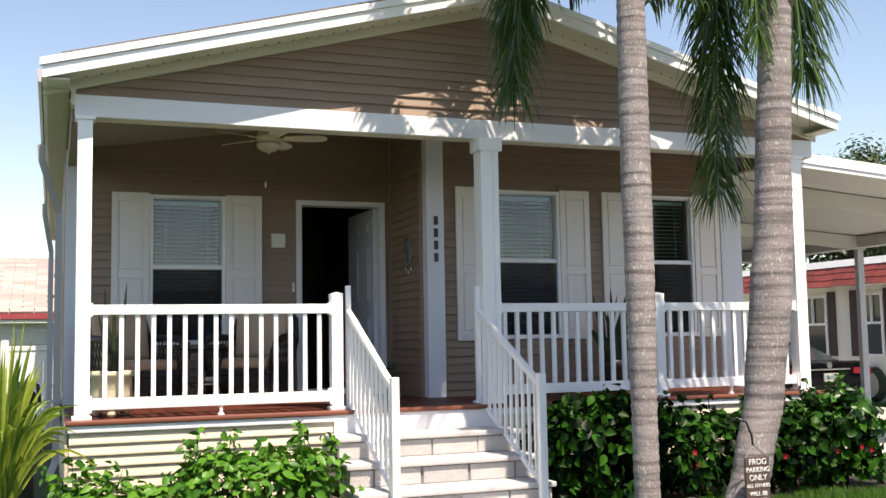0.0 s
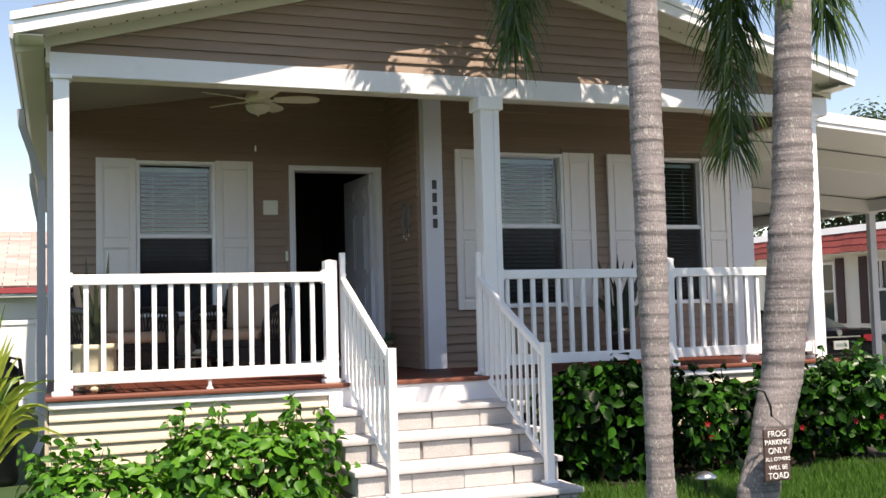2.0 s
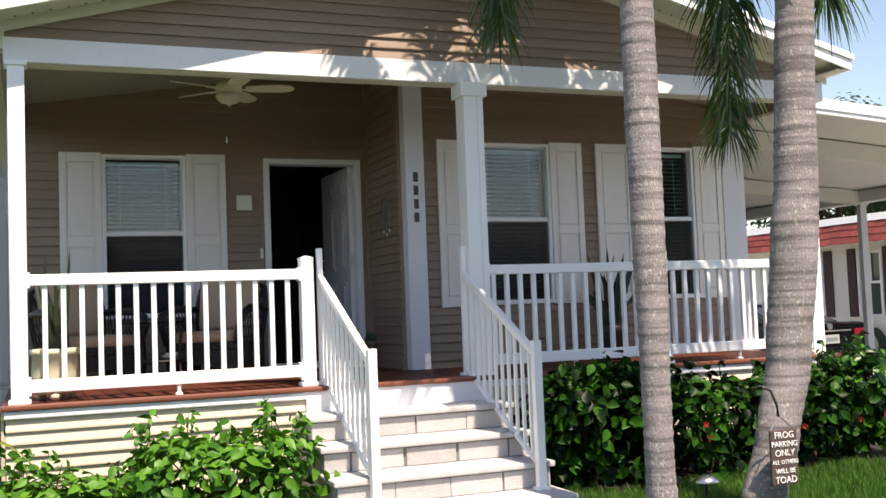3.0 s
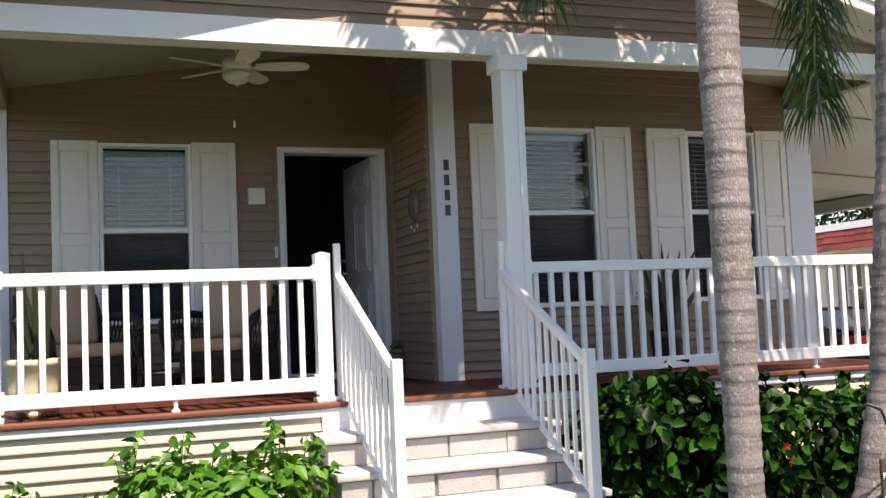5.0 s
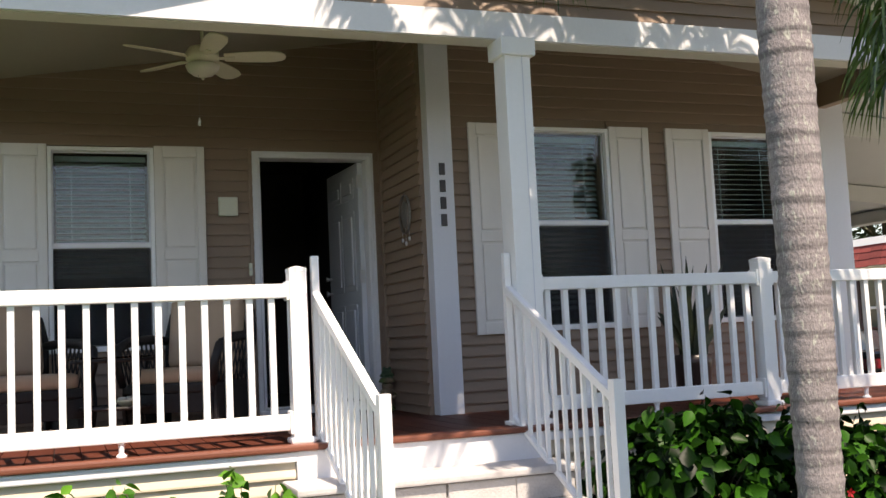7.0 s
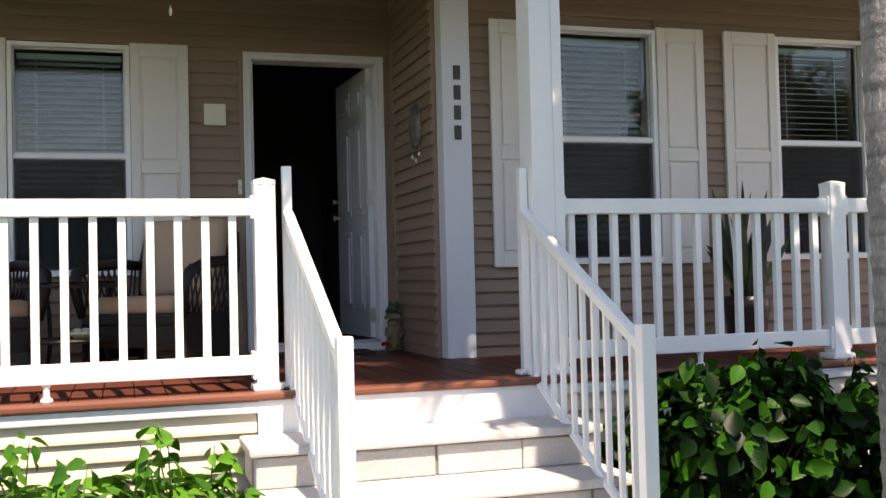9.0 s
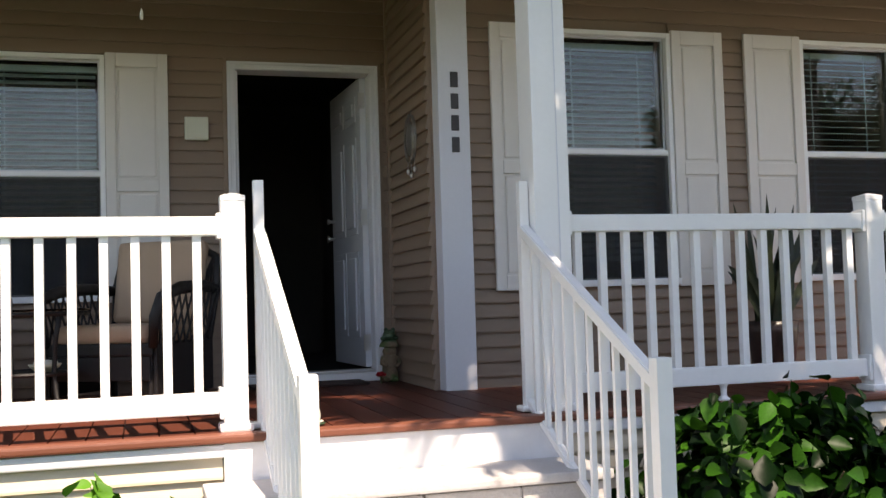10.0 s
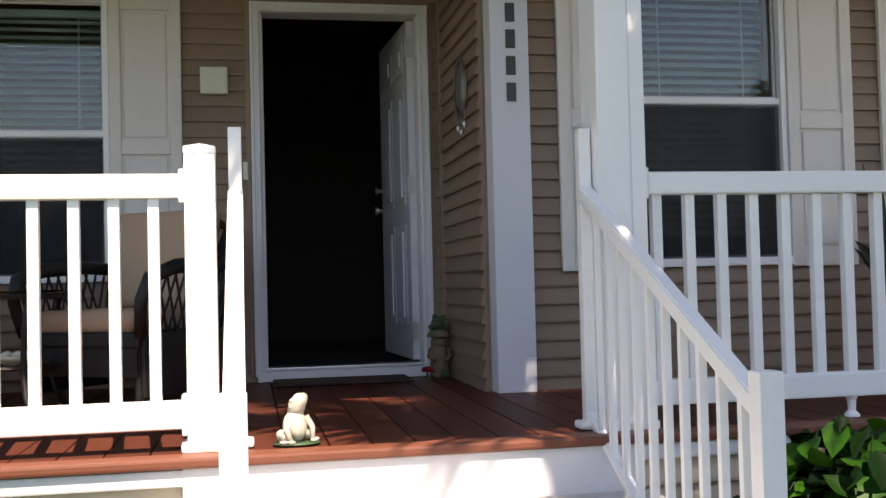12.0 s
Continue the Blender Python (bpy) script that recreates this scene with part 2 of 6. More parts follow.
M_red_roof = material("red_mansard_shingle", (0.27, 0.055, 0.045), rough=0.85, vary=0.2, scale=4, fine=60, bump=0.3, per_piece=0.2)
M_white_roof = material("white_flat_roof", (0.80, 0.80, 0.78), rough=0.8, vary=0.05)
M_maroon = material("maroon_paint", (0.05, 0.018, 0.02), rough=0.6, vary=0.1)
M_tan_roof = material("pinkish_tan_shingle", (0.33, 0.26, 0.235), rough=0.9, vary=0.2, scale=8, fine=60, bump=0.4, per_piece=0.25, island=0.25)
M_fascia_red = material("red_fascia", (0.32, 0.05, 0.06), rough=0.6, vary=0.1)
M_car = material("black_car_paint", (0.004, 0.004, 0.005), rough=0.10, spec=0.16, vary=0.05, bump=0)
M_car_glass = material("car_window", (0.03, 0.04, 0.045), rough=0.05, vary=0.02, bump=0)
M_taillight = material("red_lens", (0.17, 0.008, 0.016), rough=0.15, vary=0.05, bump=0)
M_rubber = material("black_rubber", (0.02, 0.02, 0.02), rough=0.8, vary=0.1)
M_plate = material("number_plate", (0.34, 0.36, 0.35), rough=0.5, vary=0.04)
M_grey_bar = material("grey_bar", (0.16, 0.2, 0.2), rough=0.6, vary=0.05)
M_gutter = material("gutter_aluminium", (0.50, 0.51, 0.54), rough=0.4, vary=0.05, scale=2)
M_plaque = material("cream_plaque", (0.72, 0.72, 0.60), rough=0.5, vary=0.03)
M_lantern = material("weathered_metal", (0.30, 0.28, 0.26), rough=0.45, metal=0.6, vary=0.3, scale=20)

# ---- building helpers ----
def box(bm, x0, x1, y0, y1, z0, z1):
    vs = [bm.verts.new((x, y, z)) for x in (x0, x1) for y in (y0, y1) for z in (z0, z1)]
    for f in ((0, 1, 3, 2), (4, 6, 7, 5), (0, 4, 5, 1), (2, 3, 7, 6), (0, 2, 6, 4), (1, 5, 7, 3)):
        bm.faces.new([vs[i] for i in f])
    return vs


def bbox(x0, x1, y0, y1, z0, z1, bevel=0.004):
    """A box with softened edges, as a bmesh."""
    bm = bmesh.new()
    box(bm, x0, x1, y0, y1, z0, z1)
    if bevel:
        bmesh.ops.bevel(bm, geom=bm.edges[:], offset=min(bevel, 0.45 * min(abs(x1 - x0), abs(y1 - y0), abs(z1 - z0))), segments=2, affect='EDGES', profile=0.6)
    return bm


def prism(bm, outline, axis, a, b):
    """Extrudes a closed outline of 2D points along an axis from a to b."""
    def at(p, s):
        return {"x": (s, p[0], p[1]), "y": (p[0], s, p[1]), "z": (p[0], p[1], s)}[axis]
    lo, hi = [bm.verts.new(at(p, a)) for p in outline], [bm.verts.new(at(p, b)) for p in outline]
    k = len(outline)
    bm.faces.new(lo)
    bm.faces.new(hi[::-1])
    for i in range(k):
        bm.faces.new((lo[i], hi[i], hi[(i + 1) % k], lo[(i + 1) % k]))
    return bm


def lathe(bm, profile, centre=(0, 0), steps=20, squash=1.0):
    """Turns (radius, z) points round an upright axis."""
    rings = []
    for r, z in profile:
        rings.append([bm.verts.new((centre[0] + r * math.cos(2 * math.pi * i / steps), centre[1] + squash * r * math.sin(2 * math.pi * i / steps), z)) for i in range(steps)])
    for p, q in zip(rings, rings[1:]):
        for i in range(steps):
            bm.faces.new((p[i], p[(i + 1) % steps], q[(i + 1) % steps], q[i]))
    bm.faces.new(rings[0][::-1])
    bm.faces.new(rings[-1])
    return bm


def tube(bm, points, radius, steps=8):
    """A round bar through points; radius is one number or one for each point."""
    pts = [Vector(p) for p in points]
    radii = radius if isinstance(radius, (list, tuple)) else [radius] * len(pts)
    rings = []
    side = None
    for i, p in enumerate(pts):
        d = (pts[min(i + 1, len(pts) - 1)] - pts[max(i - 1, 0)]).normalized()
        if side is None:
            side = d.orthogonal().normalized()
        side = (side - d * side.dot(d)).normalized()
        up = d.cross(side)
        rings.append([bm.verts.new(p + radii[i] * (side * math.cos(2 * math.pi * k / steps) + up * math.sin(2 * math.pi * k / steps))) for k in range(steps)])
    for p, q in zip(rings, rings[1:]):
        for i in range(steps):
            bm.faces.new((p[i], p[(i + 1) % steps], q[(i + 1) % steps], q[i]))
    bm.faces.new(rings[0][::-1])
    bm.faces.new(rings[-1])
    return bm


def blob(bm, centre, size, rings=8, steps=12):
    """An ellipsoid."""
    m = Matrix.Translation(centre) @ Matrix.Diagonal((*size, 1))
    bmesh.ops.create_uvsphere(bm, u_segments=steps, v_segments=rings, radius=1.0, matrix=m)
    return bm


def finish(name, bm, mat, smooth=False):
    bmesh.ops.recalc_face_normals(bm, faces=bm.faces[:])
    me = bpy.data.meshes.new(name)
    bm.to_mesh(me)
    bm.free()
    me.materials.append(mat)
    if smooth:
        me.shade_smooth()
    return me


def base_of(ob):
    p = Vector()
    while ob:
        p += ob.location
        ob = ob.parent
    return p


def part(name, bm, mat, parent, label="", smooth=False):
    """One mesh object under a thing or a part; bm is in world coordinates."""
    bmesh.ops.translate(bm, verts=bm.verts[:], vec=-base_of(parent))
    ob = new(name, finish(name, bm, mat, smooth))
    ob.parent = parent
    if label:
        ob["label"] = label
    return ob


def thing(name, at, label, category, group="", kind=""):
    ob = new(name)
    ob.location = at
    ob.empty_display_size = 0.1
    return tagged(ob, label, category, group, kind)


def solid(name, bm, mat, label, category, group="", kind="", smooth=False, at=(0, 0, 0)):
    """A thing of one mesh; bm is in world coordinates."""
    bmesh.ops.translate(bm, verts=bm.verts[:], vec=-Vector(at))
    ob = new(name, finish(name, bm, mat, smooth))
    ob.location = at
    return tagged(ob, label, category, group, kind)

# ---- ground ----
GZ = 0.05          # lawn level
DECK = 0.90        # porch floor level
bm = bmesh.new()
bmesh.ops.create_grid(bm, x_segments=60, y_segments=60, size=1.0)
for v in bm.verts:
    v.co.x = math.copysign(abs(v.co.x) ** 4, v.co.x) * 900
    v.co.y = math.copysign(abs(v.co.y) ** 4, v.co.y) * 900
    v.co.z = GZ - 0.01
solid("ground", bm, M_lawn, "flat green lawn reaching to the horizon", "ground", kind="structure")
road = bbox(-60, 60, -16.5, -10.8, -0.2, GZ + 0.004, 0)
solid("road", road, M_asphalt, "grey asphalt street in front of the houses", "road", kind="structure")
bm = bbox(5.0, 8.15, -10.8, 16, -0.2, GZ + 0.016, 0)
solid("driveway", bm, M_concrete, "pale concrete driveway under the carport", "driveway", kind="structure")
bm = bbox(8.75, 11.2, -10.8, 14, -0.2, GZ + 0.014, 0)
solid("driveway_neighbour", bm, M_concrete, "concrete driveway of the neighbouring house", "driveway", kind="structure")
bm = bmesh.new()
for x0, x1 in ((-3.75, -1.5), (0.15, 3.85)):
    prism(bm, [(x0, -2.5), (x1, -2.5), (x1 + 0.1, -2.2), (x1, -1.5), (x0, -1.5)], "z", -0.1, GZ + 0.02)
solid("planting_bed", bm, M_bed_shade, "planting beds along the porch, darkened for the shade under the shrubs", "planting bed", kind="structure")

# ---- porch deck ----
XL, XR = -3.44, 3.76       # outer sides of the porch
YF = -1.43                 # front edge of the deck
bm = bmesh.new()
box(bm, XL + 0.02, XR - 0.02, YF + 0.06, 1.08, DECK - 0.2, DECK - 0.035)
porch_floor = solid("floor", bm, M_dark, "porch deck of red-brown boards with a rounded front board", "floor", kind="structure")
part("edge_board", bbox(XL, XR, YF - 0.02, YF + 0.085, DECK - 0.03, DECK + 0.004, 0.01), M_deck_edge, porch_floor, "red-brown front edge board, coloured lighter as sunlit")

# skirting under the deck: cream lap siding, with a white drip strip on top
LAP = 0.0865


def lap_board(x0, x1, z, y, lap=LAP, thick=0.021):
    """One board of lap siding facing -y, its lower edge standing proud."""
    bm = bmesh.new()
    prism(bm, [(y, z + lap + 0.004), (y + 0.012, z + lap + 0.004), (y + 0.012, z), (y - thick, z), (y - thick, z + 0.011)], "x", x0, x1)
    return bm


def lap_board_side(y0, y1, z, x, lap=LAP, thick=0.021):
    """One board of lap siding facing -x."""
    bm = bmesh.new()
    prism(bm, [(x, z + lap + 0.004), (x + 0.012, z + lap + 0.004), (x + 0.012, z), (x - thick, z), (x - thick, z + 0.011)], "y", y0, y1)
    return bm


for nm, x0, x1 in (("wall_skirt_1", XL + 0.03, -1.335), ("wall_skirt_2", 0.18, XR - 0.03)):
    bm = bmesh.new()
    box(bm, x0, x1, YF + 0.055, YF + 0.15, -0.1, DECK - 0.04)
    skirt = solid(nm, bm, M_skirt, "cream lap siding skirt below the porch deck", "wall", kind="structure")
    z = DECK - 0.09 - LAP
    while z > -0.05:
        part("siding_board", lap_board(x0, x1, z, YF + 0.04, thick=0.026), M_skirt, skirt)
        z -= LAP
    part("drip_strip", bbox(x0 - 0.01, x1 + 0.01, YF + 0.0, YF + 0.05, DECK - 0.088, DECK - 0.034, 0.008), M_trim, skirt, "white strip under the deck edge")
bm = bmesh.new()
box(bm, XL, XL + 0.028, YF + 0.06, 9, -0.1, DECK - 0.04)
solid("wall_skirt_3", bm, M_skirt, "cream skirt on the side of the house", "wall", kind="structure")
bm = bmesh.new()
box(bm, XR - 0.028, XR, YF + 0.06, 9, -0.1, DECK - 0.04)
solid("wall_skirt_4", bm, M_skirt, "cream skirt on the carport side of the house", "wall", kind="structure")

# white riser board under the deck at the stairs
bm = bbox(-1.33, 0.175, YF + 0.0, YF + 0.05, 0.70, DECK - 0.032, 0.003)
solid("trim_stair_riser", bm, M_trim, "white painted riser board below the deck edge", "trim", kind="structure")
bm = bbox(-1.33, 0.175, YF + 0.052, YF + 0.12, -0.1, DECK - 0.034, 0)
solid("trim_stair_backing", bm, M_trim, "white backing behind the stairs", "trim", kind="structure")

# ---- stone stairs ----
RISE, RUN = 0.183, 0.32
stairs = thing("stairs", (-0.6, -2.2, GZ), "pale stone block stairs with four treads", "stairs", kind="structure")
SX0, SX1 = -1.40, 0.18
rnd = random.Random(5)
for k in range(4):
    top = DECK - RISE * (k + 1)
    yb, yn = YF - 0.005 - RUN * k, YF - 0.08 - RUN * (k + 1)
    t = bbox(SX0 - 0.02, SX1 + 0.02, yn, yb if k == 0 else yb + 0.05, top - 0.042, top, 0.012)
    part("tread", t, M_tread, stairs)
    low = max(top - RISE + 0.0, -0.05)
    part("mortar_core", bbox(SX0 + 0.02, SX1 - 0.02, yn + 0.045, YF - 0.01, low - 0.05, top - 0.044, 0), M_mortar, stairs)
    x = SX0 + 0.004 - (0.2 if k % 2 else 0.0)
    while x < SX1 - 0.02:
        x1 = min(x + rnd.choice((0.39, 0.40, 0.41)), SX1 - 0.004)
        xa = max(x, SX0 + 0.004)
        if x1 - xa > 0.05:
            part("block", bbox(xa + 0.006, x1 - 0.006, yn + 0.028 + rnd.uniform(0, 0.006), yn + 0.12, low + 0.002, top - 0.05, 0.009), M_stone, stairs)
        x += 0.40
    for sx in (SX0 - 0.001, SX1 - 0.075):
        y = yn + 0.13
        while y < YF - 0.05:
            part("block", bbox(sx + 0.004, sx + 0.08, y, min(y + 0.36, YF - 0.02), low + 0.002, top - 0.05, 0.009), M_stone, stairs)
            y += 0.372

# ---- house walls of lap siding ----
YW1, YW2 = 1.087, 0.066      # wall behind the seats, and the wall with two windows
CX = 0.17                    # ridge line
VX = 0.24                    # top line of the vaulted ceiling


def ceiling_z(x):
    return 4.03 - 0.157 * abs(x - VX)


def clad(wall, x0, x1, z0, ztop, y, holes, mat=M_siding):
    """Covers a wall with lap boards, leaving holes (x0, x1, z0, z1)."""
    z = z0
    while z < ztop:
        reach = (4.03 + LAP - z) / 0.157
        spans = [(max(x0, VX - reach), min(x1, VX + reach))]
        for hx0, hx1, hz0, hz1 in holes:
            if z + LAP > hz0 + 0.005 and z < hz1 - 0.005:
                nxt = []
                for s0, s1 in spans:
                    if hx1 <= s0 or hx0 >= s1:
                        nxt.append((s0, s1))
                    else:
                        if hx0 - s0 > 0.01:
                            nxt.append((s0, hx0))
                        if s1 - hx1 > 0.01:
                            nxt.append((hx1, s1))
                spans = nxt
        for s0, s1 in spans:
            part("siding_board", lap_board(s0, s1, z, y), mat, wall)
        z += LAP


def wall_with_holes(name, x0, x1, z0, z1, y0, y1, holes, mat, label):
    """A wall of thickness y0..y1 with openings through it."""
    bm = bmesh.new()
    xs = sorted({x0, x1, *[h[0] for h in holes], *[h[1] for h in holes], *[x0 + (x1 - x0) * k / 12 for k in range(13)]})
    for a, b in zip(xs, xs[1:]):
        z1 = min(ceiling_z(a), ceiling_z(b)) + 0.06
        cut = sorted((h[2], h[3]) for h in holes if h[0] <= a + 1e-6 and h[1] >= b - 1e-6)
        z = z0
        for c0, c1 in cut:
            if c0 > z:
                box(bm, a, b, y0, y1, z, c0)
            z = c1
        if z < z1:
            box(bm, a, b, y0, y1, z, z1)
    return solid(name, bm, mat, label, "wall", kind="structure")


WIN_Z0 = 1.51
WIN_TOP = {0: 3.03, 1: 3.055}     # heads of the windows: door wall, front wall
WIN_SASH = {0: 2.275, 1: 2.302}
WINDOWS = ((-2.615, -1.845, YW1), (0.775, 1.572, YW2), (2.513, 3.275, YW2))
DOOR = (-1.085, -0.089, 0.9, 3.013)
h1 = [(WINDOWS[0][0] + 0.03, WINDOWS[0][1] - 0.03, WIN_Z0, WIN_TOP[0] - 0.02), (DOOR[0] + 0.045, DOOR[1] - 0.045, 0.9, DOOR[3] - 0.045)]
h2 = [(w[0] + 0.03, w[1] - 0.03, WIN_Z0, WIN_TOP[1] - 0.02) for w in WINDOWS[1:]]
wall_n1 = wall_with_holes("wall_north_1", XL, 0.0, 0.6, 4.1, YW1 + 0.014, YW1 + 0.13, h1, M_siding, "tan lap siding porch wall with the front door")
clad(wall_n1, XL + 0.05, 0.0, DECK - 0.025, 4.05, YW1, [(WINDOWS[0][0], WINDOWS[0][1], WIN_Z0 - 0.03, WIN_TOP[0]), (DOOR[0], DOOR[1], 0.9, DOOR[3])])
wall_n2 = wall_with_holes("wall_north_2", 0.1, XR, 0.6, 4.1, YW2 + 0.014, YW2 + 0.13, h2, M_siding, "tan lap siding wall with two shuttered windows")
clad(wall_n2, 0.215, XR - 0.06, DECK - 0.024, 4.0, YW2, [(w[0], w[1], WIN_Z0 - 0.03, WIN_TOP[1]) for w in WINDOWS[1:]])
bm = bmesh.new()
box(bm, 0.014, 0.1, 0.1, YW1 + 0.13, 0.6, 4.1)
wall_rec = solid("wall_east_recess", bm, M_siding, "tan lap siding side wall of the door recess", "wall", kind="structure")
z = DECK - 0.025
while z < 4.05:
    part("siding_board", lap_board_side(0.104, YW1 - 0.015, z, 0.0), M_siding, wall_rec)
    z += LAP
part("corner_strip", bbox(-0.03, -0.0, YW1 - 0.045, YW1 - 0.015, DECK, 4.05, 0.004), M_siding, wall_rec)
# the house's outer sides, back and inner rooms, closed
for nm, b in (("wall_west", (XL, XL + 0.12, YW1 + 0.13, 11.0, 0.6, 3.6)), ("wall_east", (XR - 0.12, XR, YW2 + 0.13, 11.0, 0.6, 3.6)), ("wall_south", (XL, XR, 11.0, 11.12, 0.6, 3.6))):
    bm = bmesh.new()
    box(bm, *b)
    solid(nm, bm, M_siding, "tan siding outer wall of the house", "wall", kind="structure")
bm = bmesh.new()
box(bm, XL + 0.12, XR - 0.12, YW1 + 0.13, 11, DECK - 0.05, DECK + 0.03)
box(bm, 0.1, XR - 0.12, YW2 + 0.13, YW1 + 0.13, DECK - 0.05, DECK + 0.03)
solid("floor_inside", bm, M_dark, "floor inside the house, coloured near black for the unlit rooms", "floor", kind="structure")
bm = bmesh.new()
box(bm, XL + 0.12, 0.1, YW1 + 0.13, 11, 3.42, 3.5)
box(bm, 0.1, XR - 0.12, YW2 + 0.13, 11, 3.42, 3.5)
solid("ceiling_inside", bm, M_room, "flat ceiling inside the house, darkened for the unlit rooms", "ceiling", kind="structure")
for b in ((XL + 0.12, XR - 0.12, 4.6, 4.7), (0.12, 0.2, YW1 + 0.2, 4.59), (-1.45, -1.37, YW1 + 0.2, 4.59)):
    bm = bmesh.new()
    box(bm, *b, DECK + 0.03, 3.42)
    solid("wall_inside", bm, M_room, "partition wall inside the house, darkened for the unlit rooms", "wall", kind="structure")

# ---- number post at the corner of the recess ----
post = thing("corner_post", (0.1, 0.05, DECK), "square white corner post, greyed for shade, with dark house numbers", "post")
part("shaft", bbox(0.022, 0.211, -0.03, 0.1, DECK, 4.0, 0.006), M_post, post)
for k in range(4):
    zc = 2.70 - 0.127 * k
    part("number_bar", bbox(0.098, 0.145, -0.038, -0.028, zc - 0.045, zc + 0.045, 0.006), M_number, post, "dark bronze bar")
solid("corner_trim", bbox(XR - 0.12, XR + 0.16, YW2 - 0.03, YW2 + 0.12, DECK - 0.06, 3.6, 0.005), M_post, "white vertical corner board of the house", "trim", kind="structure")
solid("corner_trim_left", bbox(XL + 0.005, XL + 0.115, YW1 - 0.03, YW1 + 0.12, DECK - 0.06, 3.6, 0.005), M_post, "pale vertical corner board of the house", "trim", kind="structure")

# ---- windows with sashes, blinds and shutters ----
def window(name, x0, x1, y, blind_low, label, tilt=1.0):
    WIN_Z1, SASH = (WIN_TOP[0], WIN_SASH[0]) if y == YW1 else (WIN_TOP[1], WIN_SASH[1])
    w = thing(name, ((x0 + x1) / 2, y, WIN_Z0), label, "window", kind="structure")
    f = 0.03
    for nm, b in (("window_frame", (x0, x0 + f, WIN_Z0, WIN_Z1)), ("window_frame", (x1 - f, x1, WIN_Z0, WIN_Z1)),
                  ("window_frame", (x0 + f, x1 - f, WIN_Z1 - f, WIN_Z1))):
        part(nm, bbox(b[0], b[1], y - 0.03, y + 0.09, b[2], b[3], 0.004), M_white, w)
    part("window_sill", bbox(x0 - 0.01, x1 + 0.01, y - 0.045, y + 0.09, WIN_Z0 - 0.035, WIN_Z0 + 0.005, 0.005), M_white, w)
    part("meeting_rail", bbox(x0 + f, x1 - f, y - 0.012, y + 0.03, SASH - 0.016, SASH + 0.016, 0.004), M_white, w)
    for s, (za, zb, yy) in enumerate(((SASH + 0.016, WIN_Z1 - f, y + 0.03), (WIN_Z0 + 0.005, SASH - 0.016, y + 0.012))):
        for b in ((x0 + f, x0 + f + 0.012, za, zb), (x1 - f - 0.012, x1 - f, za, zb), (x0 + f + 0.012, x1 - f - 0.012, zb - 0.012, zb), (x0 + f + 0.012, x1 - f - 0.012, za, za + 0.012)):
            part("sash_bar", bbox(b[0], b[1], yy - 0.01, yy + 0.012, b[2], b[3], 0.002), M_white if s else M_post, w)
        g = part("pane", bbox(x0 + f + 0.010, x1 - f - 0.010, yy - 0.002, yy + 0.003, za + 0.010, zb - 0.010, 0), M_glass, w)
        g.visible_shadow = False
    # added dark sheet, dims the lower pane and its reflections
    part("darkening_sheet", bbox(x0 + f + 0.004, x1 - f - 0.004, y - 0.008, y - 0.006, WIN_Z0 + 0.006, SASH - 0.02, 0), M_dark_sheet, w, "half-clear dark sheet added to dim the lower sash").visible_shadow = False
    blind = thing("window_blind", ((x0 + x1) / 2, y + 0.12, WIN_Z0), "horizontal slat blind behind the glass, coloured blue-grey for glass tint and sky reflection", "blind", group="window blinds")
    part("head_rail", bbox(x0 + f + 0.02, x1 - f - 0.02, y + 0.105, y + 0.15, WIN_Z1 - 0.09, WIN_Z1 - 0.05, 0.003), M_blind, blind)
    z = WIN_Z1 - 0.12
    slat = None
    while z > blind_low:
        if slat is None:
            bm = bmesh.new()
            prism(bm, [(y + 0.10, z - 0.012 * tilt), (y + 0.125, z + 0.004), (y + 0.147, z + 0.018 * tilt), (y + 0.147, z + 0.018 * tilt + 0.0018), (y + 0.125, z + 0.0065), (y + 0.10, z - 0.012 * tilt + 0.002)], "x", x0 + f + 0.03, x1 - f - 0.03)
            slat = part("slat", bm, M_blind, blind)
            z_first = z
        else:
            s = new("slat", slat.data)
            s.parent = blind
            s.location = (0, 0, z - z_first)
        z -= 0.043
    for sx in (x0 + 0.17, x1 - 0.17):
        part("ladder_cord", bbox(sx - 0.003, sx + 0.003, y + 0.095, y + 0.099, blind_low, WIN_Z1 - 0.06, 0), M_blind, blind)
    return w


window("window_1", *WINDOWS[0][:2], YW1, WIN_SASH[0] - 0.25, "white double-hung window with half-lowered blind")
window("window_2", *WINDOWS[1][:2], YW2, WIN_Z0 + 0.1, "white double-hung window with lowered blind")
window("window_3", *WINDOWS[2][:2], YW2, WIN_Z0 + 0.12, "white double-hung window with lowered blind and open slats", 0.15)


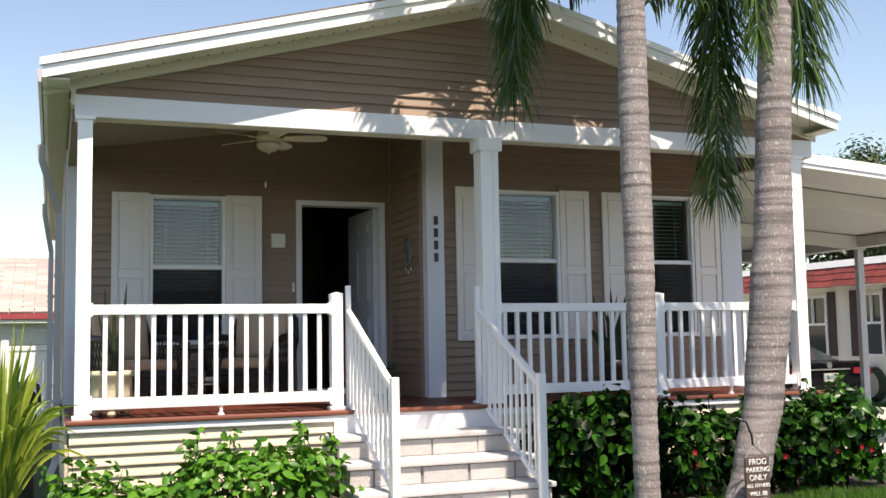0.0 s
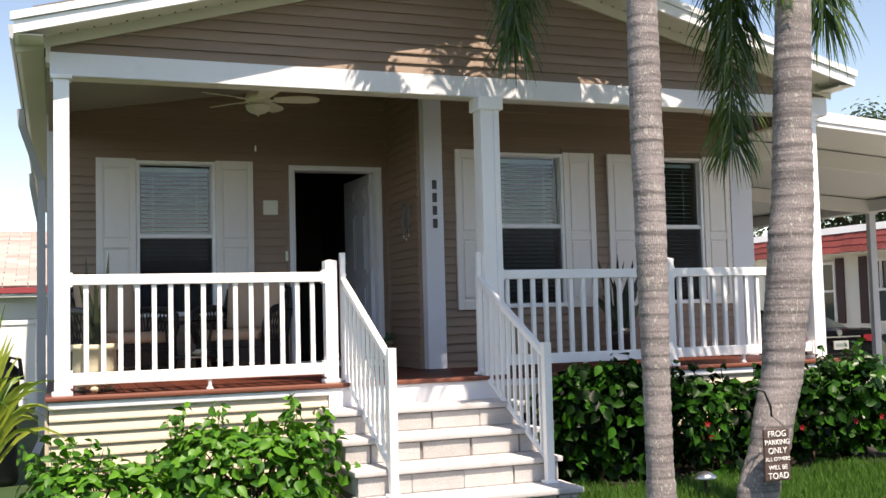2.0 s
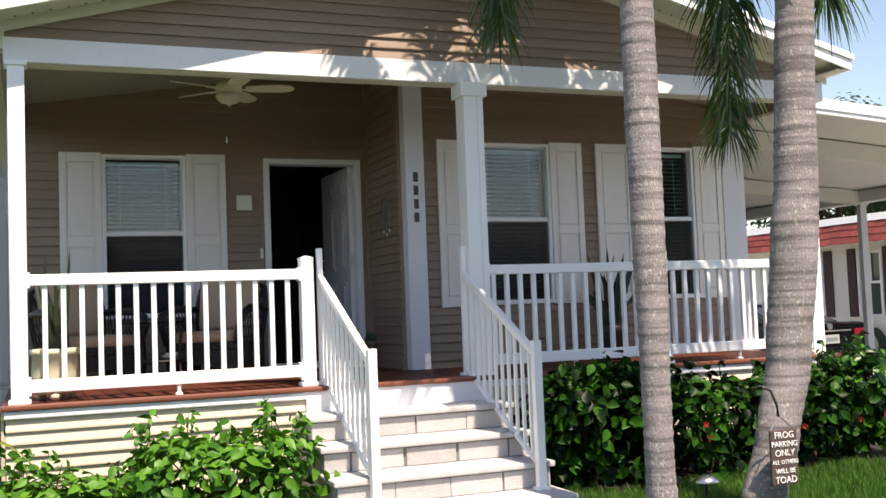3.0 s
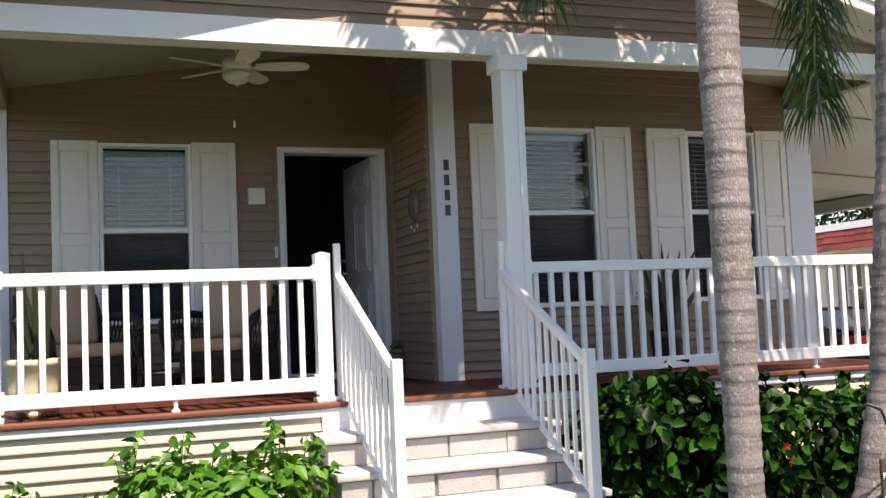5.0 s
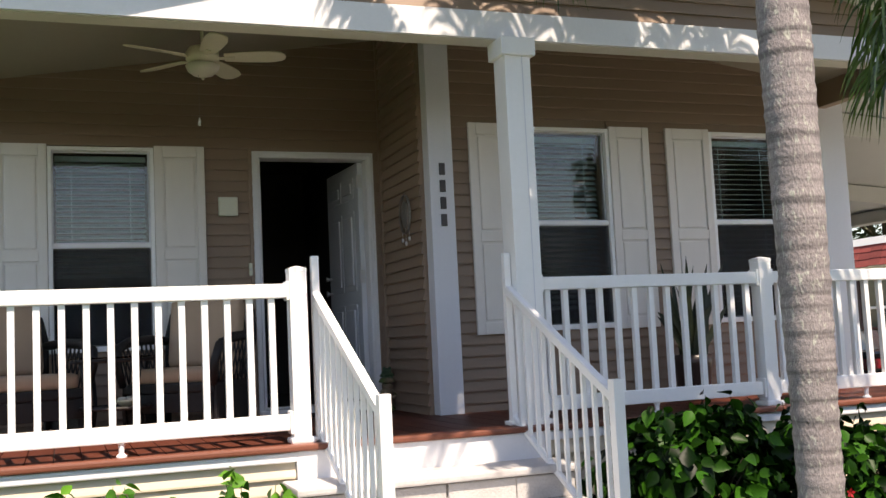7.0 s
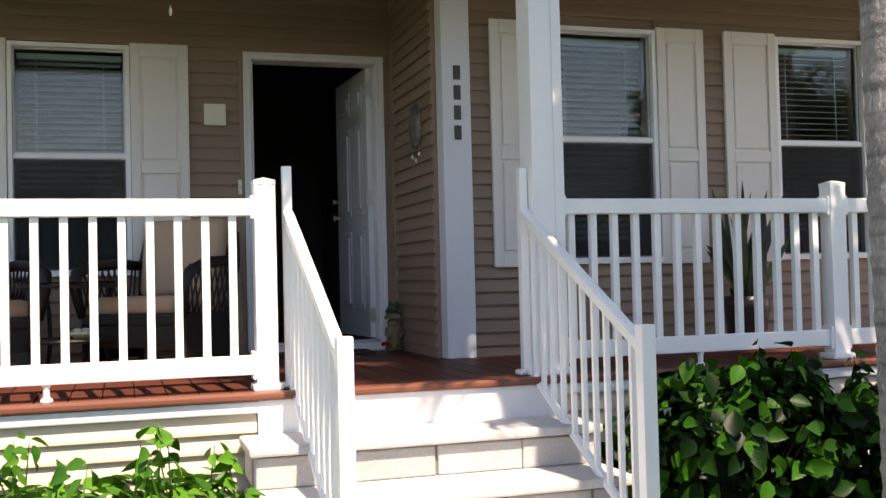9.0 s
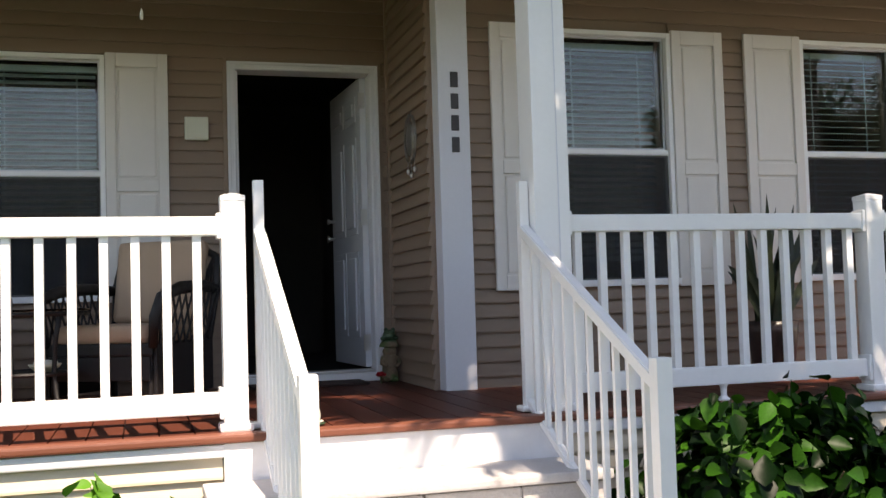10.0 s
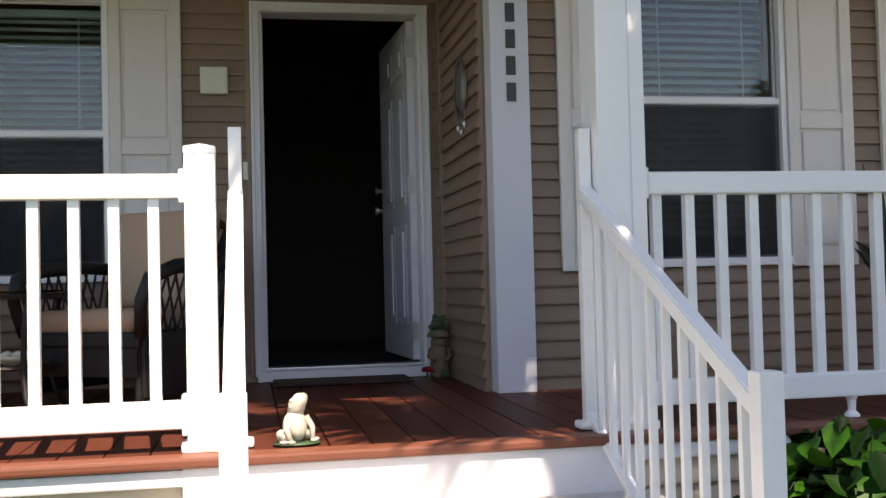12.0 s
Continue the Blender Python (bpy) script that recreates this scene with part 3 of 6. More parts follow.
def shutter(x0, x1, y):
    z0, z1 = 1.465, 3.045 if y == YW1 else 3.072
    sh = thing("shutter", ((x0 + x1) / 2, y, 1.465), "off-white raised-panel window shutter on tan siding", "shutter", group="window shutters")
    yb, yf = y - 0.012, y - 0.042
    part("back_board", bbox(x0 + 0.005, x1 - 0.005, yb - 0.012, yb, z0 + 0.005, z1 - 0.005, 0), M_shutter, sh)
    st = 0.062
    zm = 2.20
    for b in ((x0, x0 + st, z0, z1), (x1 - st, x1, z0, z1)):
        part("stile", bbox(b[0], b[1], yf, yb - 0.002, b[2], b[3], 0.005), M_shutter, sh)
    for za, zb in ((z0, z0 + 0.09), (zm - 0.04, zm + 0.04), (z1 - 0.09, z1)):
        part("rail", bbox(x0 + st, x1 - st, yf, yb - 0.002, za, zb, 0.005), M_shutter, sh)
    for za, zb in ((z0 + 0.105, zm - 0.055), (zm + 0.055, z1 - 0.105)):
        part("raised_panel", bbox(x0 + st + 0.015, x1 - st - 0.015, yf + 0.006, yb - 0.002, za, zb, 0.02), M_shutter, sh)
    return sh


for x0, x1, y in ((-2.993, -2.618, YW1), (-1.842, -1.46, YW1), (0.369, 0.772, YW2), (1.575, 1.935, YW2), (2.095, 2.51, YW2), (3.278, 3.62, YW2)):
    shutter(x0, x1, y)

# ---- front door ----
d0, d1, dtop = DOOR[0], DOOR[1], DOOR[3]
door = thing("door_1", (d1 - 0.07, YW1 + 0.05, DECK), "white six-panel front door standing wide open", "door", kind="structure")
for b in ((d0, d0 + 0.052, DECK + 0.03, dtop), (d1 - 0.056, d1, DECK + 0.03, dtop), (d0 + 0.052, d1 - 0.056, dtop - 0.05, dtop)):
    part("door_casing", bbox(b[0], b[1], YW1 - 0.035, YW1 + 0.13, b[2], b[3], 0.006), M_trim, door)
for b in ((d0 - 0.004, d0 + 0.016, DECK + 0.03, dtop + 0.004), (d1 - 0.016, d1 + 0.004, DECK + 0.03, dtop + 0.004), (d0 + 0.016, d1 - 0.016, dtop - 0.016, dtop + 0.004),
          (d0 + 0.036, d0 + 0.048, DECK + 0.03, dtop - 0.036), (d1 - 0.05, d1 - 0.036, DECK + 0.03, dtop - 0.036), (d0 + 0.048, d1 - 0.05, dtop - 0.047, dtop - 0.036)):
    part("casing_bead", bbox(b[0], b[1], YW1 - 0.046, YW1 - 0.034, b[2], b[3], 0.004), M_trim, door)
part("outer_strip", bbox(d0 - 0.03, d0 - 0.005, YW1 - 0.024, YW1 - 0.0, DECK + 0.03, dtop + 0.03, 0.004), M_siding, door, "tan siding strip")
part("outer_strip", bbox(d1 + 0.005, d1 + 0.03, YW1 - 0.024, YW1 - 0.0, DECK + 0.03, dtop + 0.03, 0.004), M_siding, door, "tan siding strip")
part("outer_strip", bbox(d0 - 0.005, d1 + 0.005, YW1 - 0.024, YW1 - 0.0, dtop + 0.005, dtop + 0.03, 0.004), M_siding, door, "tan siding strip")
for b in ((d0 + 0.050, d0 + 0.068, DECK + 0.06, dtop - 0.052),):
    part("jamb_stop", bbox(b[0], b[1], YW1 + 0.0, YW1 + 0.04, b[2], b[3], 0.003), M_trim, door)
part("threshold", bbox(d0 + 0.01, d1 - 0.01, YW1 - 0.05, YW1 + 0.14, DECK + 0.0, DECK + 0.055, 0.006), M_trim, door, "white threshold")
part("threshold_strip", bbox(d0 + 0.05, d1 - 0.05, YW1 - 0.03, YW1 + 0.12, DECK + 0.055, DECK + 0.075, 0.004), M_metal, door, "metal threshold strip")
# the leaf, built shut along -x from its hinge, then swung in
leaf_w, lz0, lz1 = 0.85, DECK + 0.085, dtop - 0.056
hinge = Matrix.Translation((d1 - 0.102, YW1 + 0.075, 0)) @ Matrix.Rotation(radians(-86.6), 4, 'Z')


def swung(bm):
    bmesh.ops.transform(bm, matrix=hinge, verts=bm.verts[:])
    return bm


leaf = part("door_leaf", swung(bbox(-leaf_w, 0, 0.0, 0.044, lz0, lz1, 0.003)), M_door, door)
lh = lz1 - lz0
for c in (0, 1):
    xa = -leaf_w + 0.11 + c * 0.335
    for fa, fb in ((0.10, 0.40), (0.46, 0.80), (0.855, 0.945)):
        for yy in (-0.006, 0.044):
            b = swung(bbox(xa, xa + 0.295, yy, yy + 0.006, lz0 + fa * lh, lz0 + fb * lh, 0.004))
            p = part("door_panel", b, M_door, leaf)
            b = swung(bbox(xa + 0.045, xa + 0.25, yy - 0.012 if yy < 0 else yy + 0.006, yy + 0.0 if yy < 0 else yy + 0.018, lz0 + fa * lh + 0.045, lz0 + fb * lh - 0.045, 0.012))
            part("raised_field", b, M_door, leaf)
for zk, r in ((1.90, 0.03), (2.03, 0.024)):
    bm = bmesh.new()
    tube(bm, [(-leaf_w + 0.07, -0.004, zk), (-leaf_w + 0.07, -0.03, zk), (-leaf_w + 0.07, -0.055, zk)], [0.012, 0.012, r], 12)
    part("door_knob", swung(bm), M_metal, leaf, "nickel knob", smooth=True)
for zk in (1.15, 2.0, 2.8):
    part("hinge", swung(bbox(-0.0, 0.005, -0.012, 0.036, zk - 0.055, zk + 0.055, 0)), M_metal, leaf, "nickel hinge")

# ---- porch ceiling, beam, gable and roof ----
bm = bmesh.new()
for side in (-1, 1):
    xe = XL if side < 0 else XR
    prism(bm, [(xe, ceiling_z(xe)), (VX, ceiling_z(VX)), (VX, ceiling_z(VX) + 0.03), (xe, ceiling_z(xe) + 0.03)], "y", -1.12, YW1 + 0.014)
ceiling = solid("ceiling", bm, M_ceiling, "cream vaulted porch ceiling sloping up to the ridge, darkened for shade", "ceiling", kind="structure")
beam = thing("porch_beam", (CX, -1.2, 3.3), "white painted beam across the porch front", "beam", kind="structure")
part("face_board", bbox(XL + 0.04, XR + 0.1, -1.285, -1.255, 3.31, 3.486, 0.003), M_trim, beam)
part("soffit_board", bbox(XL + 0.05, XR + 0.09, -1.255, -1.11, 3.305, 3.325, 0.002), M_soffit, beam)
part("core", bbox(XL + 0.05, XR + 0.09, -1.253, -1.12, 3.327, 3.48, 0), M_soffit, beam)
part("end_block", bbox(XL + 0.012, XL + 0.048, -1.284, -1.12, 3.40, 3.62, 0.002), M_soffit, beam, "cream closing block")
for x in (XL + 0.02, XR - 0.12):
    b = thing("side_beam", (x + 0.05, 0, 3.3), "tan side beam between porch front and house wall", "beam", kind="structure")
    part("board", bbox(x, x + 0.1, -1.11, YW2 if x > 0 else YW1, 3.29, 3.5, 0.003), M_siding, b)

ROOF_Y0 = -1.62        # front of the roof's overhang
PITCH = 0.264


def rake_z(x):
    """Lower edge of the rake board."""
    return 4.527 - PITCH * abs(x - CX)


bm = bmesh.new()
prism(bm, [(XL + 0.05, 3.482), (XR + 0.08, 3.482), (XR + 0.08, rake_z(XR + 0.08) + 0.08), (CX, rake_z(CX) + 0.08), (XL + 0.05, rake_z(XL + 0.05) + 0.08)], "y", -1.225, -1.13)
gable = solid("wall_gable", bm, M_siding, "tan lap siding gable above the porch beam", "wall", kind="structure")
z = 3.489
while z < 4.50:
    reach = (4.557 - z) / PITCH
    part("siding_board", lap_board(max(XL + 0.04, CX - reach), min(XR + 0.1, CX + reach), z, -1.24), M_siding, gable)
    z += LAP
roof = thing("roof", (CX, 4, 3.7), "low gable roof with white rake boards and dark shingles", "roof", kind="structure")
EX0, EX1 = -3.64, 3.92
for side, xe in ((-1, EX0), (1, EX1)):
    def line(dz, x_out=0.0):
        return [(xe + side * x_out, rake_z(xe) + dz), (CX, rake_z(CX) + dz)]
    a, b = line(0.0)
    c, d = line(0.09)
    bm = bmesh.new()
    prism(bm, [a, b, d, c], "y", ROOF_Y0, ROOF_Y0 + 0.03)
    part("rake_board", bm, M_white, roof, "white rake board")
    a, b = line(0.092, 0.02)
    c, d = line(0.15, 0.02)
    bm = bmesh.new()
    prism(bm, [a, b, d, c], "y", ROOF_Y0 - 0.02, ROOF_Y0 + 0.03)
    part("drip_edge", bm, M_white, roof, "white drip edge")
    a, b = line(0.022)
    c, d = line(0.04)
    bm = bmesh.new()
    prism(bm, [a, b, d, c], "y", ROOF_Y0 + 0.031, -1.256)
    part("soffit", bm, M_soffit, roof, "cream vented soffit")
    bm = bmesh.new()
    k = 0
    while 0.12 * k < abs(xe - CX) - 0.3:
        x = xe - side * (0.2 + 0.12 * k)
        box(bm, x - 0.008, x + 0.008, -1.33, -1.315, rake_z(x) + 0.016, rake_z(x) + 0.0225)
        k += 1
    part("soffit_vent", bm, M_black, roof, "row of small dark vent holes")
    a, b = line(-0.06)
    c, d = line(0.025)
    bm = bmesh.new()
    prism(bm, [a, b, d, c], "y", -1.285, -1.256)
    part("frieze_board", bm, M_soffit, roof, "cream frieze board under the soffit")
    a, b = line(0.11)
    c, d = line(0.165)
    bm = bmesh.new()
    prism(bm, [a, b, d, c], "y", ROOF_Y0 + 0.031, 11.4)
    part("roof_deck", bm, M_roof, roof)
    a, b = [(xe - side * 0.13, rake_z(xe - side * 0.13) + 0.166), (CX, rake_z(CX) + 0.166)]
    bm = bmesh.new()
    prism(bm, [a, b, (b[0], b[1] + 0.022), (a[0], a[1] + 0.022)], "y", ROOF_Y0 + 0.05, 11.3)
    part("shingle_layer", bm, M_roof, roof, "dark shingle edge above the white drip edge")
    # eave: side fascia, gutter and soffit
    part("eave_fascia", bbox(min(xe, xe - side * 0.03), max(xe, xe - side * 0.03), ROOF_Y0 + 0.031, 11.3, rake_z(xe) - 0.0, rake_z(xe) + 0.105, 0), M_white, roof)
    xi = XL if side < 0 else XR
    bm = bmesh.new()
    box(bm, min(xe - side * 0.03, xi), max(xe - side * 0.03, xi), ROOF_Y0 + 0.031, 11.3, rake_z(xe) + 0.0, rake_z(xe) + 0.012)
    part("eave_soffit", bm, M_soffit, roof)
    bm = bmesh.new()
    g0, g1 = (xe - 0.045, xe - 0.002) if side < 0 else (xe + 0.002, xe + 0.1)
    prism(bm, [(g0, rake_z(xe) + 0.13), (g0 + 0.01, rake_z(xe) + 0.03), (g1 - 0.01, rake_z(xe) + 0.02), (g1, rake_z(xe) + 0.13)], "y", ROOF_Y0 + 0.25, 11.3)
    part("gutter", bm, M_gutter, roof, "aluminium gutter")
# ---- front columns ----
def column(x0, x1, name_label, wide=False):
    c = thing("porch_column", ((x0 + x1) / 2, -1.29, DECK), name_label, "column", group="porch columns")
    y0, y1 = -1.345, -1.345 + (x1 - x0)
    part("shaft", bbox(x0, x1, y0, y1, DECK + 0.0, 3.308, 0.006), M_white, c)
    part("base_trim", bbox(x0 - 0.018, x1 + 0.018, y0 - 0.018, y1 + 0.018, DECK + 0.001, DECK + 0.035, 0.01), M_white, c)
    if wide:
        part("cap", bbox(x0 - 0.028, x1 + 0.028, y0 - 0.028, y1 + 0.02, 3.19, 3.303, 0.006), M_white, c)
        part("seam", bbox(x0 + 0.116, x0 + 0.121, y0 - 0.002, y0 + 0.004, DECK + 0.04, 3.19, 0), M_post, c)
    else:
        part("cap", bbox(x0 - 0.02, x1 + 0.02, y0 - 0.02, y1 + 0.02, 3.27, 3.303, 0.006), M_white, c)
    return c


column(-3.375, -3.262, "slim square white porch column at the open corner")
column(0.08, 0.255, "wide square white porch column with a vertical seam beside the stairs", True)
column(3.535, 3.665, "slim square white porch column on the carport side")

# ---- railings ----
RAIL_Y = -1.28


def rail_post(x, zt=1.90):
    p = thing("rail_post", (x, RAIL_Y, DECK), "square white vinyl railing post with pyramid cap", "railing post", group="railing posts")
    w = 0.05
    part("shaft", bbox(x - w, x + w, RAIL_Y - w, RAIL_Y + w, DECK, zt - 0.035, 0.005), M_white, p)
    bm = bmesh.new()
    v = [bm.verts.new((x + sx * (w + 0.001), RAIL_Y + sy * (w + 0.001), zt - 0.035 + dz)) for dz in (0, 0.022) for sx, sy in ((-1, -1), (1, -1), (1, 1), (-1, 1))]
    tip = bm.verts.new((x, RAIL_Y, zt + 0.004))
    bm.faces.new(v[3::-1])
    for i in range(4):
        bm.faces.new((v[i], v[(i + 1) % 4], v[4 + (i + 1) % 4], v[4 + i]))
        bm.faces.new((v[4 + i], v[4 + (i + 1) % 4], tip))
    part("cap", bm, M_white, p)
    part("base_trim", bbox(x - w - 0.02, x + w + 0.02, RAIL_Y - w - 0.02, RAIL_Y + w + 0.02, DECK + 0.001, DECK + 0.035, 0.012), M_white, p)
    return p


def railing(x0, x1, count, foot, b0, step):
    r = thing("railing", ((x0 + x1) / 2, RAIL_Y, DECK), "white vinyl porch railing with square balusters", "railing", group="porch railings")
    part("top_rail", bbox(x0, x1, RAIL_Y - 0.036, RAIL_Y + 0.036, 1.72, 1.80, 0.008), M_white, r)
    part("bottom_rail", bbox(x0, x1, RAIL_Y - 0.026, RAIL_Y + 0.026, 0.975, 1.065, 0.008), M_white, r)
    for x, s in ((x0, 1), (x1, -1)):
        for za, zb in ((1.705, 1.815), (0.955, 1.085)):
            part("bracket", bbox(min(x, x + s * 0.018), max(x, x + s * 0.018), RAIL_Y - 0.044, RAIL_Y + 0.044, za, zb, 0.006), M_white, r)
    first = None
    for k in range(count):
        x = b0 + step * k
        if first is None:
            first = part("baluster", bbox(x - 0.018, x + 0.018, RAIL_Y - 0.018, RAIL_Y + 0.018, 1.06, 1.725, 0.003), M_white, r)
        else:
            b = new("baluster", first.data)
            b.parent = r
            b.location = (step * k, 0, 0)
    bm = bmesh.new()
    lathe(bm, [(0.028, DECK + 0.0), (0.028, DECK + 0.008), (0.014, DECK + 0.022), (0.016, DECK + 0.06), (0.024, 0.978)], (foot, RAIL_Y), 10)
    part("foot_support", bm, M_white, r)
    return r


rail_post(-1.268)
railing(-3.262, -1.318, 15, -2.24, -3.149, 0.1237)
rail_post(1.925)
railing(0.255, 1.875, 13, 1.05, 0.31, 0.1236)
railing(1.975, 3.535, 12, 2.74, 2.058, 0.1236)

# ---- stair rails ----
def stair_rail(x):
    r = thing("stair_rail", (x, -2.0, DECK), "white metal stair handrail with thin upright bars", "handrail", group="stair handrails")
    w = 0.022
    ya, yb = -1.26, -2.53
    za, zb = 1.735, 1.105
    part("upper_post", bbox(x - w, x + w, ya - w, ya + w, DECK, 1.958, 0.004), M_white, r)
    part("upper_foot", bbox(x - w - 0.025, x + w + 0.025, ya - w - 0.02, ya + w + 0.025, DECK + 0.003, DECK + 0.03, 0.012), M_white, r)
    base = DECK - 4 * RISE
    part("newel", bbox(x - 0.03, x + 0.03, yb - 0.03, yb + 0.03, base, 1.205, 0.004), M_white, r)
    part("newel_foot", bbox(x - 0.05, x + 0.05, yb - 0.05, yb + 0.05, base + 0.001, base + 0.022, 0.008), M_white, r)
    slope = (zb - za) / (yb - ya)

    def bar(y0, y1, z_low, h, wx):
        bm = bmesh.new()
        f = lambda y: z_low + slope * (y - ya)
        prism(bm, [(y0, f(y0)), (y1, f(y1)), (y1, f(y1) + h), (y0, f(y0) + h)], "x", x - wx, x + wx)
        bmesh.ops.bevel(bm, geom=bm.edges[:], offset=0.006, segments=2, affect='EDGES')
        return bm
    part("handrail", bar(ya - 0.015, yb + 0.025, za - 0.03, 0.06, 0.024), M_white, r)
    part("lower_rail", bar(ya - 0.015, yb + 0.025, za - 0.80, 0.04, 0.016), M_white, r)
    n = 10
    for k in range(n):
        y = ya + (yb - ya) * (k + 1) / (n + 1)
        f = za + slope * (y - ya)
        part("bar", bbox(x - 0.011, x + 0.011, y - 0.011, y + 0.011, f - 0.78, f - 0.02, 0), M_white, r)
    return r


stair_rail(-1.155)
stair_rail(0.053)
# ---- palms ----
def trunk(name, spine, label):
    """A ringed palm trunk along (x, y, z, radius) points."""
    at = Vector(spine[0][:3])
    palm = thing(name, at, label, "palm tree", group="front palms")
    bm = bmesh.new()
    rnd = random.Random(len(label))
    zs = [p[2] for p in spine]
    z = zs[0]
    rows = []
    while z <= zs[-1]:
        i = max(k for k in range(len(zs)) if zs[k] <= z + 1e-6)
        j = min(i + 1, len(zs) - 1)
        f = 0 if i == j else (z - zs[i]) / (zs[j] - zs[i])
        f = f * f * (3 - 2 * f) * 0.5 + f * 0.5
        rows.append([spine[i][k] + (spine[j][k] - spine[i][k]) * f for k in range(4)])
        z += 0.028
    steps = 28
    rings = []
    for n, (x, y, _, r) in enumerate(rows):
        zz = zs[0] + 0.028 * n
        saw = (0.0042 if n % 3 == 0 else (-0.0026 if n % 3 == 1 else 0.0)) * rnd.uniform(0.3, 1.2)
        ph = rnd.uniform(0, 6)
        rings.append([bm.verts.new((x + (r + saw + 0.006 * noise.noise((3 * math.cos(q), 3 * math.sin(q), zz * 4))) * math.cos(q), y + (r + saw) * math.sin(q), zz + 0.004 * math.sin(q + ph))) for q in [2 * math.pi * k / steps for k in range(steps)]])
    for p, q in zip(rings, rings[1:]):
        for k in range(steps):
            bm.faces.new((p[k], p[(k + 1) % steps], q[(k + 1) % steps], q[k]))
    part("trunk", bm, M_trunk, palm, smooth=True)
    return palm


def frond(palm, base, azim, lift, length, droop, rnd, n=66, leaf_len=0.44):
    """One feather frond: an arching stalk with hanging leaflets."""
    d = Vector((math.cos(azim), math.sin(azim), 0))
    side = Vector((-math.sin(azim), math.cos(azim), 0))
    pts = []
    p = Vector(base)
    ang = lift
    seg = length / 16
    for k in range(17):
        pts.append(p.copy())
        p = p + seg * (d * math.cos(ang) + Vector((0, 0, 1)) * math.sin(ang))
        ang = max(ang - droop / 16 * (0.6 + 0.8 * k / 16), -1.5)
    bm = bmesh.new()
    tube(bm, pts, [0.02 * (1 - 0.85 * k / 16) for k in range(17)], 5)
    st = part("frond_stalk", bm, M_rachis, palm)
    bm = bmesh.new()
    for k in range(n):
        f = 0.16 + 0.84 * k / n
        i = min(int(f * 16), 15)
        q = pts[i].lerp(pts[i + 1], f * 16 - i)
        along = (pts[i + 1] - pts[i]).normalized()
        ll = leaf_len * (0.55 + 0.75 * math.sin(math.pi * min(1, 0.15 + 0.8 * f))) * rnd.uniform(0.8, 1.15)
        for s in (-1, 1):
            out = (side * s * rnd.uniform(0.5, 0.9) + along * rnd.uniform(0.5, 0.9)).normalized()
            out.z -= rnd.uniform(0.1, 0.5)
            a = q.copy()
            w = 0.0165
            prev = None
            bits = 4
            for b in range(bits + 1):
                wd = w * (0.6 if b == 0 else 1.0 - (b / bits) ** 2 * 0.95)
                across = out.cross(Vector((0, 0, 1)))
                across = across.normalized() if across.length > 1e-3 else side
                across = (across * 0.6 + along * 0.5 * s).normalized()
                cur = (bm.verts.new(a - across * wd), bm.verts.new(a + across * wd))
                if prev:
                    bm.faces.new((prev[0], prev[1], cur[1], cur[0]))
                prev = cur
                o = out.normalized()
                a = a + o * ll / bits
                out = o + Vector((rnd.uniform(-0.08, 0.08), rnd.uniform(-0.08, 0.08), -0.55 - 0.25 * b))
    bmesh.ops.translate(bm, verts=bm.verts[:], vec=-base_of(palm))
    me = bpy.data.meshes.new("frond")
    bm.to_mesh(me)
    bm.free()
    me.materials.append(M_frond)
    ob = new("frond", me)
    ob.parent = palm
    return ob


def hanging_frond(palm, pts, rnd, n=60, leaf_len=0.42, spread=0.5):
    """A frond along given stalk points, its leaflets hanging down."""
    fine = []
    v = [Vector(p) for p in pts]
    for i in range(len(v) - 1):
        p0, p1, p2, p3 = v[max(i - 1, 0)], v[i], v[i + 1], v[min(i + 2, len(v) - 1)]
        for k in range(8):
            t = k / 8
            fine.append(0.5 * (2 * p1 + (p2 - p0) * t + (2 * p0 - 5 * p1 + 4 * p2 - p3) * t * t + (3 * p1 - p0 - 3 * p2 + p3) * t ** 3))
    fine.append(v[-1])
    m = len(fine) - 1
    bm = bmesh.new()
    tube(bm, fine, [0.018 * (1 - 0.85 * k / m) for k in range(m + 1)], 5)
    part("frond_stalk", bm, M_rachis, palm)
    bm = bmesh.new()
    for k in range(n):
        f = 0.2 + 0.795 * k / n
        i = min(int(f * m), m - 1)
        q = fine[i].lerp(fine[i + 1], f * m - i)
        along = (fine[i + 1] - fine[i]).normalized()
        side = along.cross(Vector((0.3, 1, 0.1))).normalized()
        ll = leaf_len * (0.75 + 0.45 * math.sin(math.pi * f)) * rnd.uniform(0.75, 1.15)
        for s in (-1, -0.45, 0.45, 1):
            out = (side * s * rnd.uniform(0.3, 1.0) * spread * 2 + along * rnd.uniform(0.5, 1.2) + Vector((rnd.uniform(-0.3, 0.3), rnd.uniform(-0.4, 0.4), -0.15))).normalized()
            a, prev, bits = q.copy(), None, 4
            across = out.cross(Vector((rnd.uniform(-0.4, 0.4), 1, 0))).normalized()
            for b in range(bits + 1):
                wd = 0.0095 * (0.6 if b == 0 else 1.0 - (b / bits) ** 2 * 0.95)
                cur = (bm.verts.new(a - across * wd), bm.verts.new(a + across * wd))
                if prev:
                    bm.faces.new((prev[0], prev[1], cur[1], cur[0]))
                prev = cur
                o = out.normalized()
                a = a + o * ll / bits
                out = o + Vector((rnd.uniform(-0.07, 0.07), rnd.uniform(-0.05, 0.05), -0.5))
    bmesh.ops.translate(bm, verts=bm.verts[:], vec=-base_of(palm))
    me = bpy.data.meshes.new("frond")
    bm.to_mesh(me)
    bm.free()
    me.materials.append(M_frond)
    ob = new("frond", me)
    ob.parent = palm
    return ob


